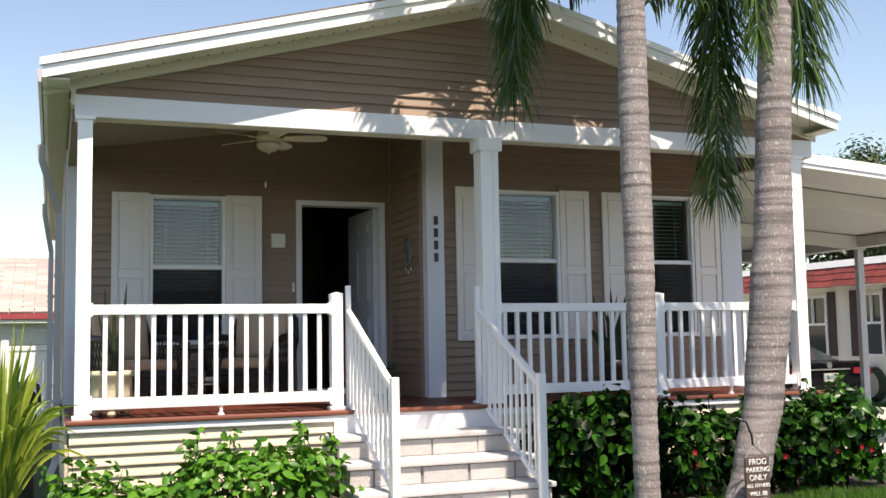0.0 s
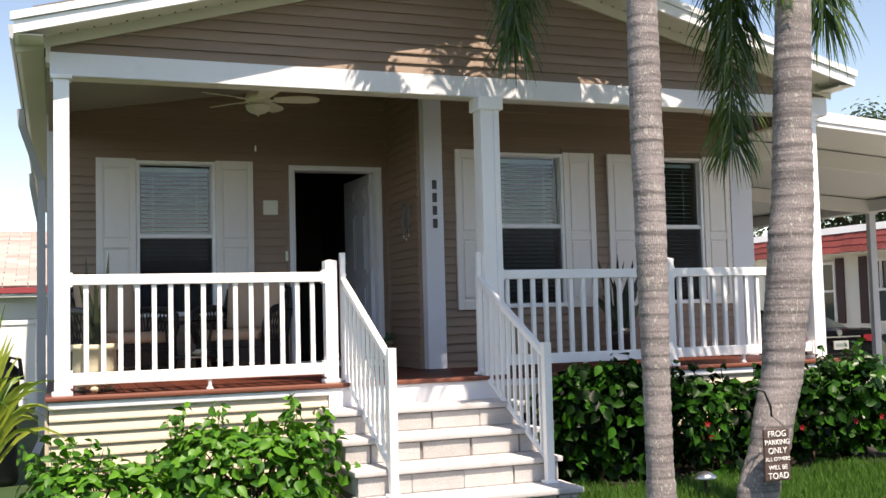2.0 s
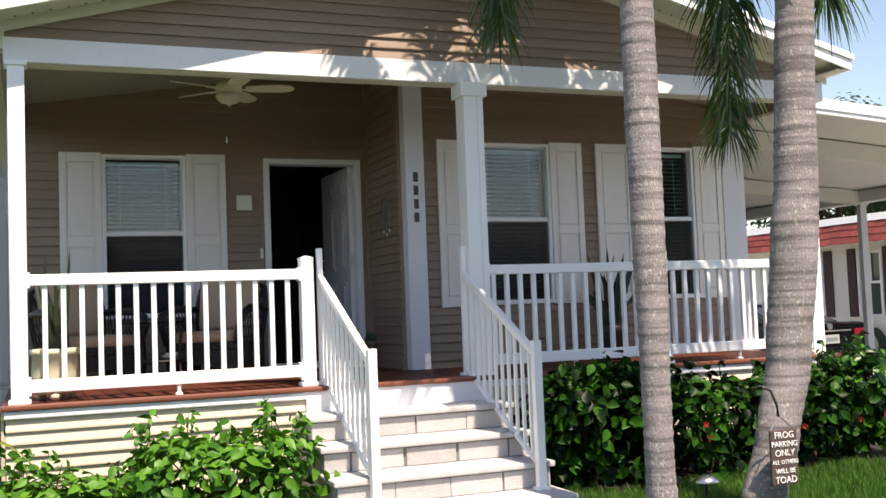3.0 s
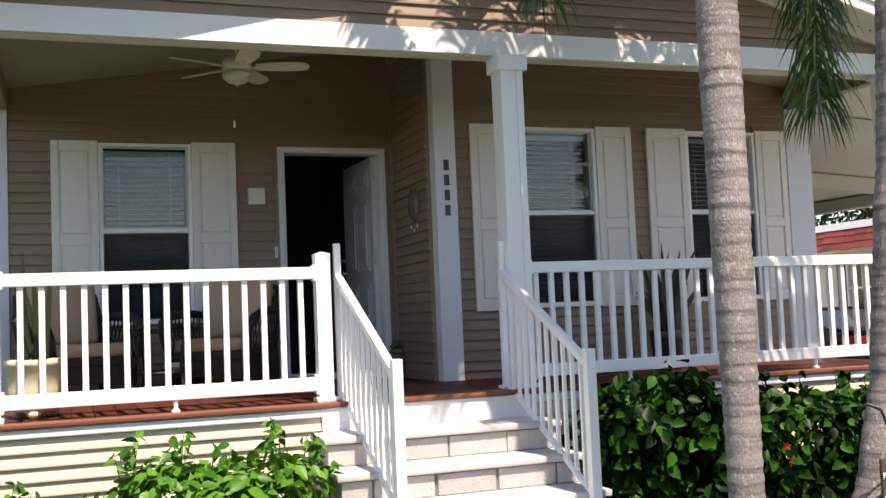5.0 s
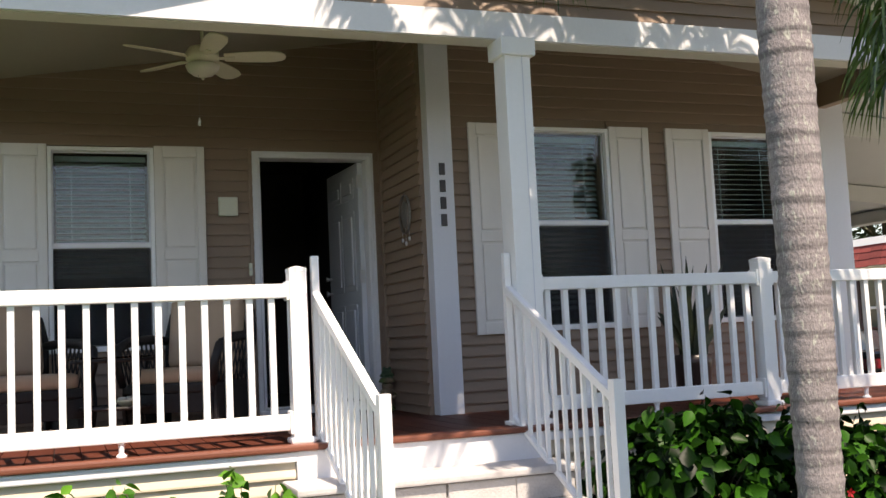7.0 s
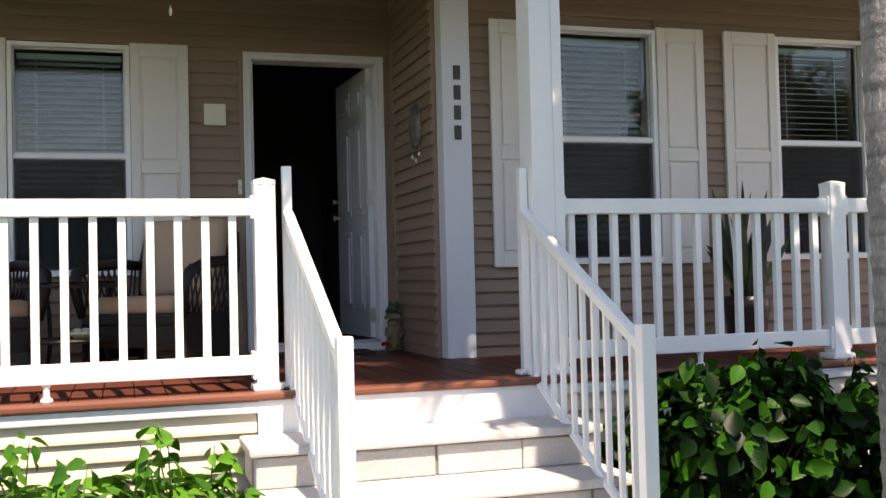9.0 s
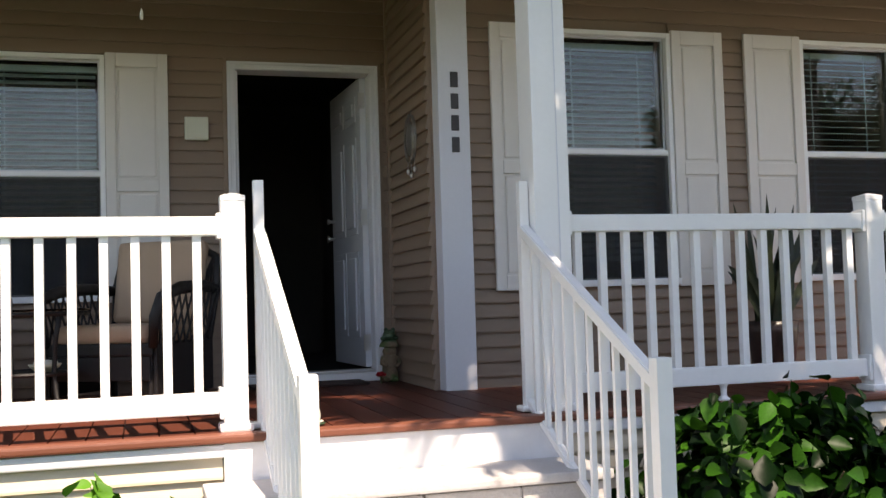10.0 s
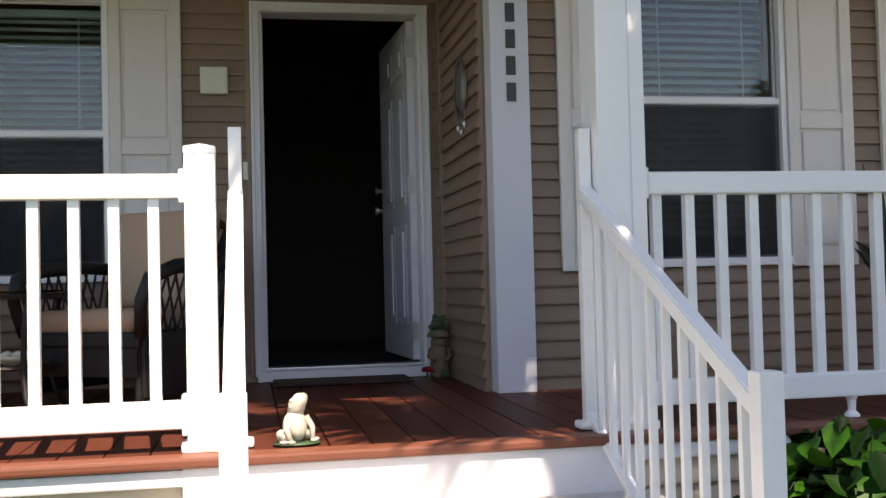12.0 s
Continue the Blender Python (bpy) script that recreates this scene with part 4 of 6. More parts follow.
# unseen fronds, added towards the house to dapple it and spare the trunks
def crown(palm, base, fronds, rnd):
    bm = bmesh.new()
    lathe(bm, [(0.11, base[2] - 0.9), (0.12, base[2] - 0.7), (0.10, base[2] - 0.3), (0.05, base[2] + 0.1)], base[:2], 14)
    part("crownshaft", bm, M_rachis, palm, "smooth green crownshaft", smooth=True)
    for az, lift, length, droop in fronds:
        frond(palm, (base[0], base[1], base[2]), radians(az), radians(lift), length, radians(droop), rnd)


rnd = random.Random(11)
# palm points scaled about one camera position to fit its view
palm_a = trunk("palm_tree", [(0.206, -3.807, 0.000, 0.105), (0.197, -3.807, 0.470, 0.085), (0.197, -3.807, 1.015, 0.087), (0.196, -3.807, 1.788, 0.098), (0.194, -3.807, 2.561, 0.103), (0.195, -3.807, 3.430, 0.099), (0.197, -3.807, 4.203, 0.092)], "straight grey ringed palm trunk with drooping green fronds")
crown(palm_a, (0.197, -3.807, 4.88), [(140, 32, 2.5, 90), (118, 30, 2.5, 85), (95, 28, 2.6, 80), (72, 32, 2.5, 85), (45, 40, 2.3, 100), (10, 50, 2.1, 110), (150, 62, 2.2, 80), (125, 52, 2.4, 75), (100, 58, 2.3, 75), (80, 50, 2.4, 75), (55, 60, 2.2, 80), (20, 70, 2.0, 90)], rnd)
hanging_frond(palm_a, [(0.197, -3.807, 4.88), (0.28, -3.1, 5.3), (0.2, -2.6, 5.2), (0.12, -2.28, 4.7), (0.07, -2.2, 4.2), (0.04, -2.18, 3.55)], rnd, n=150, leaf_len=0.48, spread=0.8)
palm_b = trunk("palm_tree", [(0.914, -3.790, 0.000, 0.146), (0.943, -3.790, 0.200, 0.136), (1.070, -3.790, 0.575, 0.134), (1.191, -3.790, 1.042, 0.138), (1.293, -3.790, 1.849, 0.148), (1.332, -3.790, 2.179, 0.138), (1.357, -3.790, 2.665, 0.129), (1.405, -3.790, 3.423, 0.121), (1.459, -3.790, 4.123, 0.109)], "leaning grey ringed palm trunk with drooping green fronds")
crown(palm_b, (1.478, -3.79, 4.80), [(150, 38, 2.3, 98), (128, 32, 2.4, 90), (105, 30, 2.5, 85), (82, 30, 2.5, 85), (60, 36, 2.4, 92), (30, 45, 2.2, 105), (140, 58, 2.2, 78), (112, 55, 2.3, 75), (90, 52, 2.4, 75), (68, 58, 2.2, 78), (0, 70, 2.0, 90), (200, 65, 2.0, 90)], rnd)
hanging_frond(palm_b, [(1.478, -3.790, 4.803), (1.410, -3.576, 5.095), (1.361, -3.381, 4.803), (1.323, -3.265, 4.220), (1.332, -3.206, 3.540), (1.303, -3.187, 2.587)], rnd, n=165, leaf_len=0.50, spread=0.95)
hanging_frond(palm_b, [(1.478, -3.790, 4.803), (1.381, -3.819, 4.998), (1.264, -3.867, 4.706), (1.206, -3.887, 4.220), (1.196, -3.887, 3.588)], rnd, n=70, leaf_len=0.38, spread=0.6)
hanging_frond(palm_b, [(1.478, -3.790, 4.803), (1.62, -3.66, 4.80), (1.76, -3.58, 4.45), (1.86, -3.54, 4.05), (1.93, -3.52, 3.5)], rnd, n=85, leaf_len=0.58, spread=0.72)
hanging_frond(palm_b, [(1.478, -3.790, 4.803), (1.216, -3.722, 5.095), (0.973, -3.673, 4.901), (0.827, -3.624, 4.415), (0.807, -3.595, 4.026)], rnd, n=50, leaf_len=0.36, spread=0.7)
# hanging wooden sign on the leaning trunk
sign = thing("hanging_sign", (0.943, -3.995, 0.47), "dark wooden sign with white hand lettering hung on a palm", "sign")
sx, sy, sz = 0.943, -3.995, 0.485
part("board", bbox(sx - 0.098, sx + 0.098, sy - 0.01, sy + 0.01, sz - 0.165, sz + 0.165, 0.012), M_sign, sign)
for k, (txt, size) in enumerate((("FROG", 0.055), ("PARKING", 0.046), ("ONLY", 0.054), ("ALL OTHERS", 0.034), ("WILL BE", 0.04), ("TOAD", 0.056))):
    cu = bpy.data.curves.new("lettering", 'FONT')
    cu.body, cu.size, cu.align_x, cu.align_y = txt, size, 'CENTER', 'CENTER'
    cu.extrude = 0.002
    cu.materials.append(M_letter)
    tx = new("lettering", cu)
    tx.parent = sign
    tx.matrix_basis = Matrix.Translation(Vector((sx, sy - 0.0125, sz + 0.132 - 0.053 * k)) - sign.location) @ Euler((radians(90), 0, 0)).to_matrix().to_4x4()
for dx in (-0.09, 0.09):
    bm = bmesh.new()
    tube(bm, [(sx + dx, sy, sz + 0.16), (sx - 0.02, sy + 0.005, sz + 0.25)], 0.004, 6)
    part("hanging_cord", bm, M_lantern, sign)
bm = bmesh.new()
tube(bm, [(sx - 0.02, sy + 0.005, sz + 0.24), (sx - 0.03, sy + 0.0, sz + 0.31), (sx - 0.07, sy, sz + 0.40), (sx - 0.13, sy + 0.02, sz + 0.43), (sx - 0.16, sy + 0.06, sz + 0.40)], 0.008, 6)
part("hook", bm, M_black, sign, "curved black iron hook", smooth=True)

# ---- shrubs with broad leaves ----
def leaf_mesh(name, mat, w=0.5, fold=0.18):
    """A pointed broad leaf 1 long along +y, folded at its midrib."""
    bm = bmesh.new()
    prof = ((0.0, 0.02), (0.15, 0.7), (0.38, 1.0), (0.65, 0.72), (0.85, 0.32), (1.0, 0.0))
    mid = [bm.verts.new((0, t, -0.12 * t * t)) for t, _ in prof]
    for s in (-1, 1):
        edge = [bm.verts.new((s * w * 0.5 * k, t, fold * w * k - 0.12 * t * t)) for t, k in prof[:-1]]
        for i in range(len(prof) - 2):
            bm.faces.new((mid[i], mid[i + 1], edge[i + 1], edge[i]))
        bm.faces.new((mid[-2], mid[-1], edge[-1]))
    bmesh.ops.recalc_face_normals(bm, faces=bm.faces[:])
    me = bpy.data.meshes.new(name)
    bm.to_mesh(me)
    bm.free()
    me.materials.append(mat)
    me.shade_smooth()
    return me


LEAF = leaf_mesh("leaf", M_leaf, 0.60)
LEAF_SHADED = leaf_mesh("leaf", M_leaf_shaded, 0.70)
LEAF_MID = leaf_mesh("leaf", M_leaf_mid, 0.70)


def leaf_pose(p, n, size, rnd):
    """A leaf at p whose upper face looks along n."""
    n = n.normalized()
    t = Vector((rnd.uniform(-1, 1), rnd.uniform(-1, 1), rnd.uniform(-0.9, 0.2)))
    t = (t - n * t.dot(n)).normalized()
    x = t.cross(n)
    m = Matrix((x, t, n)).transposed().to_4x4()
    return Matrix.Translation(p) @ m @ Matrix.Scale(size, 4)


def shrub(name, centre, radii, count, parts, seed, label, size=(0.08, 0.13), flowers=0, sprigs=10, dark=None):
    """A bushy shrub: twigs, picked leaves, and one mass of leaves behind them."""
    rnd = random.Random(seed)
    one = dark or LEAF
    c = Vector((centre[0], centre[1], GZ))
    bush = thing(name, c, label, "shrub", group="porch shrubs")
    bm = bmesh.new()
    for k in range(12):
        q = rnd.uniform(0, 6.28)
        r = rnd.uniform(0.2, 0.85)
        tip = Vector((centre[0] + r * radii[0] * math.cos(q), centre[1] + r * radii[1] * math.sin(q), centre[2] + radii[2] * 0.6 * math.sqrt(max(0, 1 - r * r))))
        tube(bm, [(centre[0] + rnd.uniform(-0.1, 0.1), centre[1] + rnd.uniform(-0.1, 0.1), GZ - 0.02), c.lerp(tip, 0.5) + Vector((0, 0, 0.05)), tip], [0.012, 0.008, 0.003], 5)
    part("twig_mass", bm, M_twig, bush)
    spots = []
    for k in range(count):
        u = Vector((rnd.gauss(0, 1), rnd.gauss(0, 1), rnd.gauss(0, 1)))
        u.normalize()
        if u.z < -0.75:
            u.z = -u.z
        lump = 0.86 + 0.26 * noise.noise((u.x * 1.7 + seed, u.y * 1.7, u.z * 1.7 + seed * 0.3)) + 0.12 * noise.noise((u.x * 5, u.y * 5 + seed, u.z * 5))
        depth = 1.0 - abs(rnd.gauss(0, 0.13)) if k < count * 0.75 else rnd.uniform(0.45, 0.9)
        su = [math.copysign(abs(a) ** 0.72, a) for a in u]
        p = Vector((centre[0] + radii[0] * su[0] * lump * depth, centre[1] + radii[1] * su[1] * lump * depth, centre[2] + radii[2] * su[2] * lump * depth))
        if p.z < GZ + 0.04:
            p.z = GZ + rnd.uniform(0.04, 0.22)
        wild = 1.35 if dark else 0.85
        n = Vector((u.x, u.y, max(u.z, 0) + 0.55)) + Vector((rnd.uniform(-wild, wild), rnd.uniform(-wild, wild), rnd.uniform(-0.6 * wild, 0.4)))
        spots.append((p, n, rnd.uniform(*size)))
    tw = bmesh.new()
    for k in range(sprigs):
        q = rnd.uniform(-0.9, 0.9)
        b = Vector((centre[0] + q * radii[0], centre[1] + rnd.uniform(-0.6, 0.4) * radii[1], centre[2] + radii[2] * 0.7 * math.sqrt(1 - q * q * 0.7)))
        h = rnd.uniform(0.12, 0.26)
        lean = Vector((rnd.uniform(-0.05, 0.05), rnd.uniform(-0.06, 0.02), h))
        tube(tw, [b, b + lean * 0.6, b + lean], [0.005, 0.004, 0.002], 4)
        for f in (0.45, 0.62, 0.78, 0.9, 1.0):
            o = Vector((rnd.uniform(-1, 1), rnd.uniform(-1, 0.6), 0.5))
            spots.insert(rnd.randrange(len(spots)), (b + lean * f + o * 0.02, o, rnd.uniform(size[0] * 0.7, size[1] * 0.85)))
    part("sprig_mass", tw, one.materials[0], bush)["kind"] = "stuff"
    spots.sort(key=lambda s: s[0].y - 0.6 * s[0].z)
    base = base_of(bush)
    for p, n, s in spots[:parts]:
        lf = new("leaf", one)
        lf.parent = bush
        lf.matrix_basis = leaf_pose(p - base, n, s, rnd)
    src_v = np.array([v.co[:] for v in one.vertices])
    src_f = [tuple(f.vertices) for f in one.polygons]
    vs, fs = [], []
    for p, n, s in spots[parts:]:
        m = np.array(leaf_pose(p - base, n, s, rnd))
        k = len(vs) * len(src_v)
        vs.append(src_v @ m[:3, :3].T + m[:3, 3])
        fs += [tuple(i + k for i in f) for f in src_f]
    me = bpy.data.meshes.new("foliage")
    me.from_pydata(np.concatenate(vs).tolist(), [], fs)
    me.materials.append(one.materials[0])
    me.shade_smooth()
    fo = new("foliage", me)
    fo.parent = bush
    fo["kind"] = "stuff"
    bm = bmesh.new()
    for k in range(flowers):
        q = rnd.uniform(0, 6.28)
        fp = Vector((centre[0] + radii[0] * rnd.uniform(-0.9, 0.9), centre[1] - radii[1] * rnd.uniform(0.8, 1.0), centre[2] + radii[2] * rnd.uniform(-0.1, 0.75)))
        b = bmesh.new()
        for j in range(5):
            an = j * 2 * math.pi / 5 + q
            e1, e2 = Vector((math.cos(an), -0.35, math.sin(an))), Vector((math.cos(an + 0.9), -0.35, math.sin(an + 0.9)))
            vv = [b.verts.new(fp + o * s) for o, s in ((Vector((0, 0, 0)), 0), (e1, 0.02), ((e1 + e2) * 0.55, 0.03), (e2, 0.02))]
            b.faces.new(vv)
        part("flower", b, M_flower, bush, "red hibiscus flower")
    return bush


shrub("shrub", (-3.1, -2.08, 0.27), (0.60, 0.46, 0.24), 900, 130, 3, "low broad-leaved green shrub below the porch railing, leaves brightened as sunlit", size=(0.07, 0.12), sprigs=16)
shrub("shrub", (-2.08, -2.10, 0.37), (0.74, 0.5, 0.35), 1450, 170, 4, "broad-leaved green shrub beside the stairs, leaves brightened as sunlit", size=(0.07, 0.12), sprigs=20)
shrub("shrub", (0.78, -2.02, 0.50), (0.58, 0.54, 0.50), 1400, 150, 6, "glossy green hibiscus shrub beside the stairs, leaves darkened for palm shade", size=(0.08, 0.14), dark=LEAF_SHADED)
shrub("shrub", (1.80, -2.02, 0.44), (0.70, 0.54, 0.43), 1500, 130, 7, "green hibiscus shrub with a few red flowers, leaves darkened for palm shade", size=(0.07, 0.125), flowers=3, dark=LEAF_SHADED)
shrub("shrub", (2.78, -2.00, 0.44), (0.60, 0.54, 0.42), 1400, 110, 8, "green hibiscus shrub with scattered red flowers, leaves darkened for palm shade", size=(0.07, 0.125), flowers=4, dark=LEAF_SHADED)
shrub("shrub", (3.36, -1.98, 0.50), (0.42, 0.52, 0.49), 1150, 130, 9, "full green broad-leaved shrub at the porch corner", dark=LEAF_MID)
# ---- carport ----
carport = thing("carport", (6.2, 3, GZ), "white flat carport roof on slim posts beside the house", "carport")


def cz(x):
    return 3.385 - 0.075 * (x - 4.0)


def slab(x0, x1, y0, y1, top, low, mat, nm, label=""):
    bm = bmesh.new()
    prism(bm, [(x0, cz(x0) - low), (x1, cz(x1) - low), (x1, cz(x1) - top), (x0, cz(x0) - top)], "y", y0, y1)
    return part(nm, bm, mat, carport, label)


slab(3.78, 8.75, -0.95, 9.5, 0.0, 0.03, M_carport_under, "roof_sheet")
slab(3.78, 8.78, -1.0, -0.952, -0.03, 0.075, M_white, "front_fascia", "white stepped front fascia")
slab(3.78, 8.78, -0.985, -0.953, 0.077, 0.125, M_trim, "fascia_step")
slab(8.753, 8.80, -0.95, 9.5, -0.03, 0.11, M_white, "side_gutter")
for y in (0.35, 3.15, 6.1, 9.0):
    slab(3.78, 8.6, y - 0.05, y + 0.05, 0.047, 0.25, M_carport_under, "cross_beam")
slab(8.42, 8.58, -0.6, 3.09, 0.05, 0.22, M_carport_under, "side_beam")
slab(8.42, 8.58, 3.21, 9.4, 0.05, 0.22, M_carport_under, "side_beam")
for y in (3.15, 9.0):
    part("post", bbox(8.44, 8.56, y - 0.04, y + 0.04, GZ, cz(8.5) - 0.25, 0.006), M_gutter, carport, "slim pale metal post")

# ---- neighbouring house beyond the carport ----
house = thing("neighbour_house", (14, 9, GZ), "pale stucco house with red shingle mansard and white flat roof", "house")
NX, NY0, NY1 = 12.0, 1.5, 20.0
RWIN = ((4.2, 5.3), (6.35, 7.0), (7.95, 8.85), (11.5, 12.4))
bm = bmesh.new()
ys = sorted({NY0, NY1, *[v for w in RWIN for v in w]})
for ya, yb in zip(ys, ys[1:]):
    if any(abs(ya - w[0]) < 1e-6 for w in RWIN):
        box(bm, NX, NX + 0.2, ya, yb, GZ - 0.1, 1.05)
        box(bm, NX, NX + 0.2, ya, yb, 2.3, 2.75)
    else:
        box(bm, NX, NX + 0.2, ya, yb, GZ - 0.1, 2.75)
box(bm, NX + 0.2, NX + 8, NY0, NY0 + 0.2, GZ - 0.1, 2.75)
box(bm, NX + 0.2, NX + 8, NY1 - 0.2, NY1, GZ - 0.1, 2.75)
box(bm, NX + 3.0, NX + 3.1, NY0 + 0.2, NY1 - 0.2, GZ - 0.1, 2.75)
part("wall", bm, M_stucco, house)
bm = bmesh.new()
prism(bm, [(NX - 0.5, 2.83), (NX + 8, 3.35), (NX + 8, 3.5), (NX - 0.45, 2.97)], "y", NY0 - 0.5, NY1 + 0.5)
part("roof", bm, M_white_roof, house, "white membrane roof")
for row in range(3):
    y = NY0 - 0.5
    sh = None
    k = 0
    while y < NY1 + 0.4:
        zt = 2.85 - 0.135 * row
        xo = NX - 0.47 - 0.055 * row
        if sh is None:
            bm = bmesh.new()
            prism(bm, [(xo + 0.03, zt), (xo, zt), (xo - 0.07, zt - 0.145), (xo - 0.055, zt - 0.155), (xo + 0.03, zt - 0.03)], "y", y, y + 0.285)
            sh = part("shingle", bm, M_red_roof, house)
        else:
            o = new("shingle", sh.data)
            o.parent = house
            o.location = (0, 0.29 * k, 0.012 * ((k * 7) % 3 - 1) * 0.6)
        k += 1
        y += 0.29
bm = bmesh.new()
box(bm, NX - 0.44, NX + 0.0, NY0 - 0.4, NY1 + 0.4, 2.44, 2.5)
part("eave_soffit", bm, M_stucco, house)
for ya, yb in RWIN:
    w = part("window", bbox(NX - 0.02, NX + 0.06, ya + 0.002, yb - 0.002, 1.0, 1.05, 0.004), M_white, house, "white sash window")
    for b in ((ya, ya + 0.06, 1.05, 2.3), (yb - 0.06, yb, 1.05, 2.3), (ya + 0.06, yb - 0.06, 1.65, 1.70), (ya + 0.06, yb - 0.06, 2.24, 2.3), ((ya + yb) / 2 - 0.015, (ya + yb) / 2 + 0.015, 1.70, 2.24)):
        part("window_frame", bbox(NX - 0.03, NX + 0.06, b[0], b[1], b[2], b[3], 0.004), M_white, w)
    part("pane", bbox(NX + 0.02, NX + 0.03, ya + 0.05, yb - 0.05, 1.05, 2.25, 0), M_car_glass, w)
    for y in (ya - 0.26, yb + 0.03):
        part("shutter", bbox(NX - 0.03, NX - 0.003, y, y + 0.23, 1.0, 2.36, 0.006), M_maroon, house, "dark maroon shutter")

# ---- neighbouring house on the open side ----
lh = thing("neighbour_house", (-7, 18, GZ), "pale house with pinkish shingle roof and red fascia", "house")
LY = 14.0
part("wall", bbox(-14, -2.5, LY + 0.5, 24, GZ - 0.1, 2.1, 0), M_white_roof, lh)
bm = bmesh.new()
prism(bm, [(LY, 2.16), (LY, 2.2), (LY + 4.3, 3.66), (LY + 4.4, 3.6)], "x", -14.5, -2.2)
part("roof", bm, M_tan_roof, lh, "pinkish tan shingle roof")
rows, first = 22, None
tilt = math.atan(1.46 / 4.3)
for r in range(rows):
    for k in range(13):
        x = -8.9 + 0.5 * k + 0.25 * (r % 2)
        if first is None:
            first = part("shingle", bbox(-0.24, 0.24, 0.0, 0.27, 0.0, 0.03, 0), M_tan_roof, lh)
            mesh = first.data
            for v in mesh.vertices:
                v.co += lh.location
            o = first
        else:
            o = new("shingle", mesh)
            o.parent = lh
        o.matrix_basis = Matrix.Translation(Vector((x + 0.24, LY - 0.02 + 4.3 * r / rows, 2.215 + 1.46 * r / rows)) - lh.location) @ Matrix.Rotation(tilt + 0.06, 4, 'X')
part("fascia", bbox(-14.5, -2.2, LY - 0.04, LY, 2.08, 2.2, 0.005), M_fascia_red, lh, "dark red fascia board")
part("soffit_board", bbox(-14.5, -2.2, LY, LY + 0.49, 2.0, 2.07, 0), M_stucco, lh)
for k in range(5):
    part("garage_panel", bbox(-6.6, -3.0, LY + 0.45, LY + 0.495, 0.1 + 0.36 * k, 0.1 + 0.36 * k + 0.35, 0.01), M_trim, lh, "white garage door panel")
fence = thing("fence", (-5, 9.5, GZ), "bright white vinyl privacy fence", "fence")
for k in range(28):
    x = -8.0 + 0.16 * k
    part("board", bbox(x, x + 0.155, 9.48, 9.51, GZ, 1.42, 0.004), M_white, fence)
part("top_rail", bbox(-8.05, -3.55, 9.46, 9.53, 1.42, 1.50, 0.008), M_white, fence)
for x in (-8.0, -5.8, -4.3):
    part("post", bbox(x - 0.06, x + 0.06, 9.40, 9.455, GZ, 1.60, 0.006), M_white, fence)

# ---- black saloon car on the neighbour's drive ----
car = thing("car", (9.35, 7.1, GZ), "black four-door saloon car parked facing away", "car")
CXc, CY = 9.45, 5.0
hw = 0.90


def car_section(prof, half, mat, nm, label="", top_in=0.0):
    """A body shell from (y, z, inset) points along its length: a closed side outline, narrower at its top."""
    bm = bmesh.new()
    left = [bm.verts.new((CXc - half + i, CY + y, GZ + 0.88 * z)) for y, z, i in prof]
    right = [bm.verts.new((CXc + half - i, CY + y, GZ + 0.88 * z)) for y, z, i in prof]
    k = len(prof)
    bm.faces.new(left)
    bm.faces.new(right[::-1])
    for i in range(k):
        bm.faces.new((left[i], right[i], right[(i + 1) % k], left[(i + 1) % k]))
    bmesh.ops.bevel(bm, geom=bm.edges[:], offset=0.03, segments=2, affect='EDGES')
    return part(nm, bm, mat, car, label, smooth=False)


body = car_section([(0.02, 0.32, 0.04), (0.0, 0.55, 0.02), (0.05, 0.78, 0.02), (0.03, 1.0, 0.06), (0.12, 1.05, 0.10), (0.75, 1.06, 0.08), (3.5, 0.98, 0.06), (4.6, 0.80, 0.08), (4.75, 0.5, 0.06), (4.7, 0.25, 0.08), (0.3, 0.22, 0.08)], hw, M_car, "body")
car_section([(0.62, 1.05, 0.14), (1.35, 1.41, 0.30), (2.5, 1.44, 0.30), (3.5, 0.99, 0.16)], hw, M_car_glass, "cabin_glass", "dark tinted windows")
car_section([(1.30, 1.40, 0.28), (1.4, 1.45, 0.32), (2.5, 1.47, 0.32), (2.6, 1.43, 0.28)], hw, M_car, "roof_panel")
for s in (-1, 1):
    xa, xb = (CXc - hw + 0.0, CXc - hw + 0.40) if s < 0 else (CXc + hw - 0.40, CXc + hw - 0.0)
    bm = bmesh.new()
    prism(bm, [(xa, 0.71 + GZ), (xb, 0.67 + GZ), (xb, 0.83 + GZ), (xa, 0.81 + GZ)] if s > 0 else [(xa, 0.67 + GZ), (xb, 0.71 + GZ), (xb, 0.81 + GZ), (xa, 0.83 + GZ)], "y", CY + 0.0, CY + 0.3)
    part("tail_light", bm, M_taillight, car, "red tail lamp")
part("chrome_strip", bbox(CXc - 0.45, CXc + 0.45, CY + 0.02, CY + 0.06, GZ + 0.775, GZ + 0.80, 0.005), M_metal, car, "chrome strip")
part("plate_panel", bbox(CXc - 0.16, CXc + 0.16, CY - 0.005, CY + 0.03, GZ + 0.57, GZ + 0.72, 0.005), M_plate, car, "pale number plate with bars")
part("plate_bar", bbox(CXc - 0.12, CXc + 0.12, CY - 0.009, CY - 0.0045, GZ + 0.615, GZ + 0.675, 0), M_grey_bar, car)
bm = bmesh.new()
bmesh.ops.create_circle(bm, cap_ends=True, radius=0.055, segments=20, matrix=Matrix.Translation((CXc, CY + 0.026, GZ + 0.86)) @ Matrix.Rotation(radians(90), 4, 'X'))
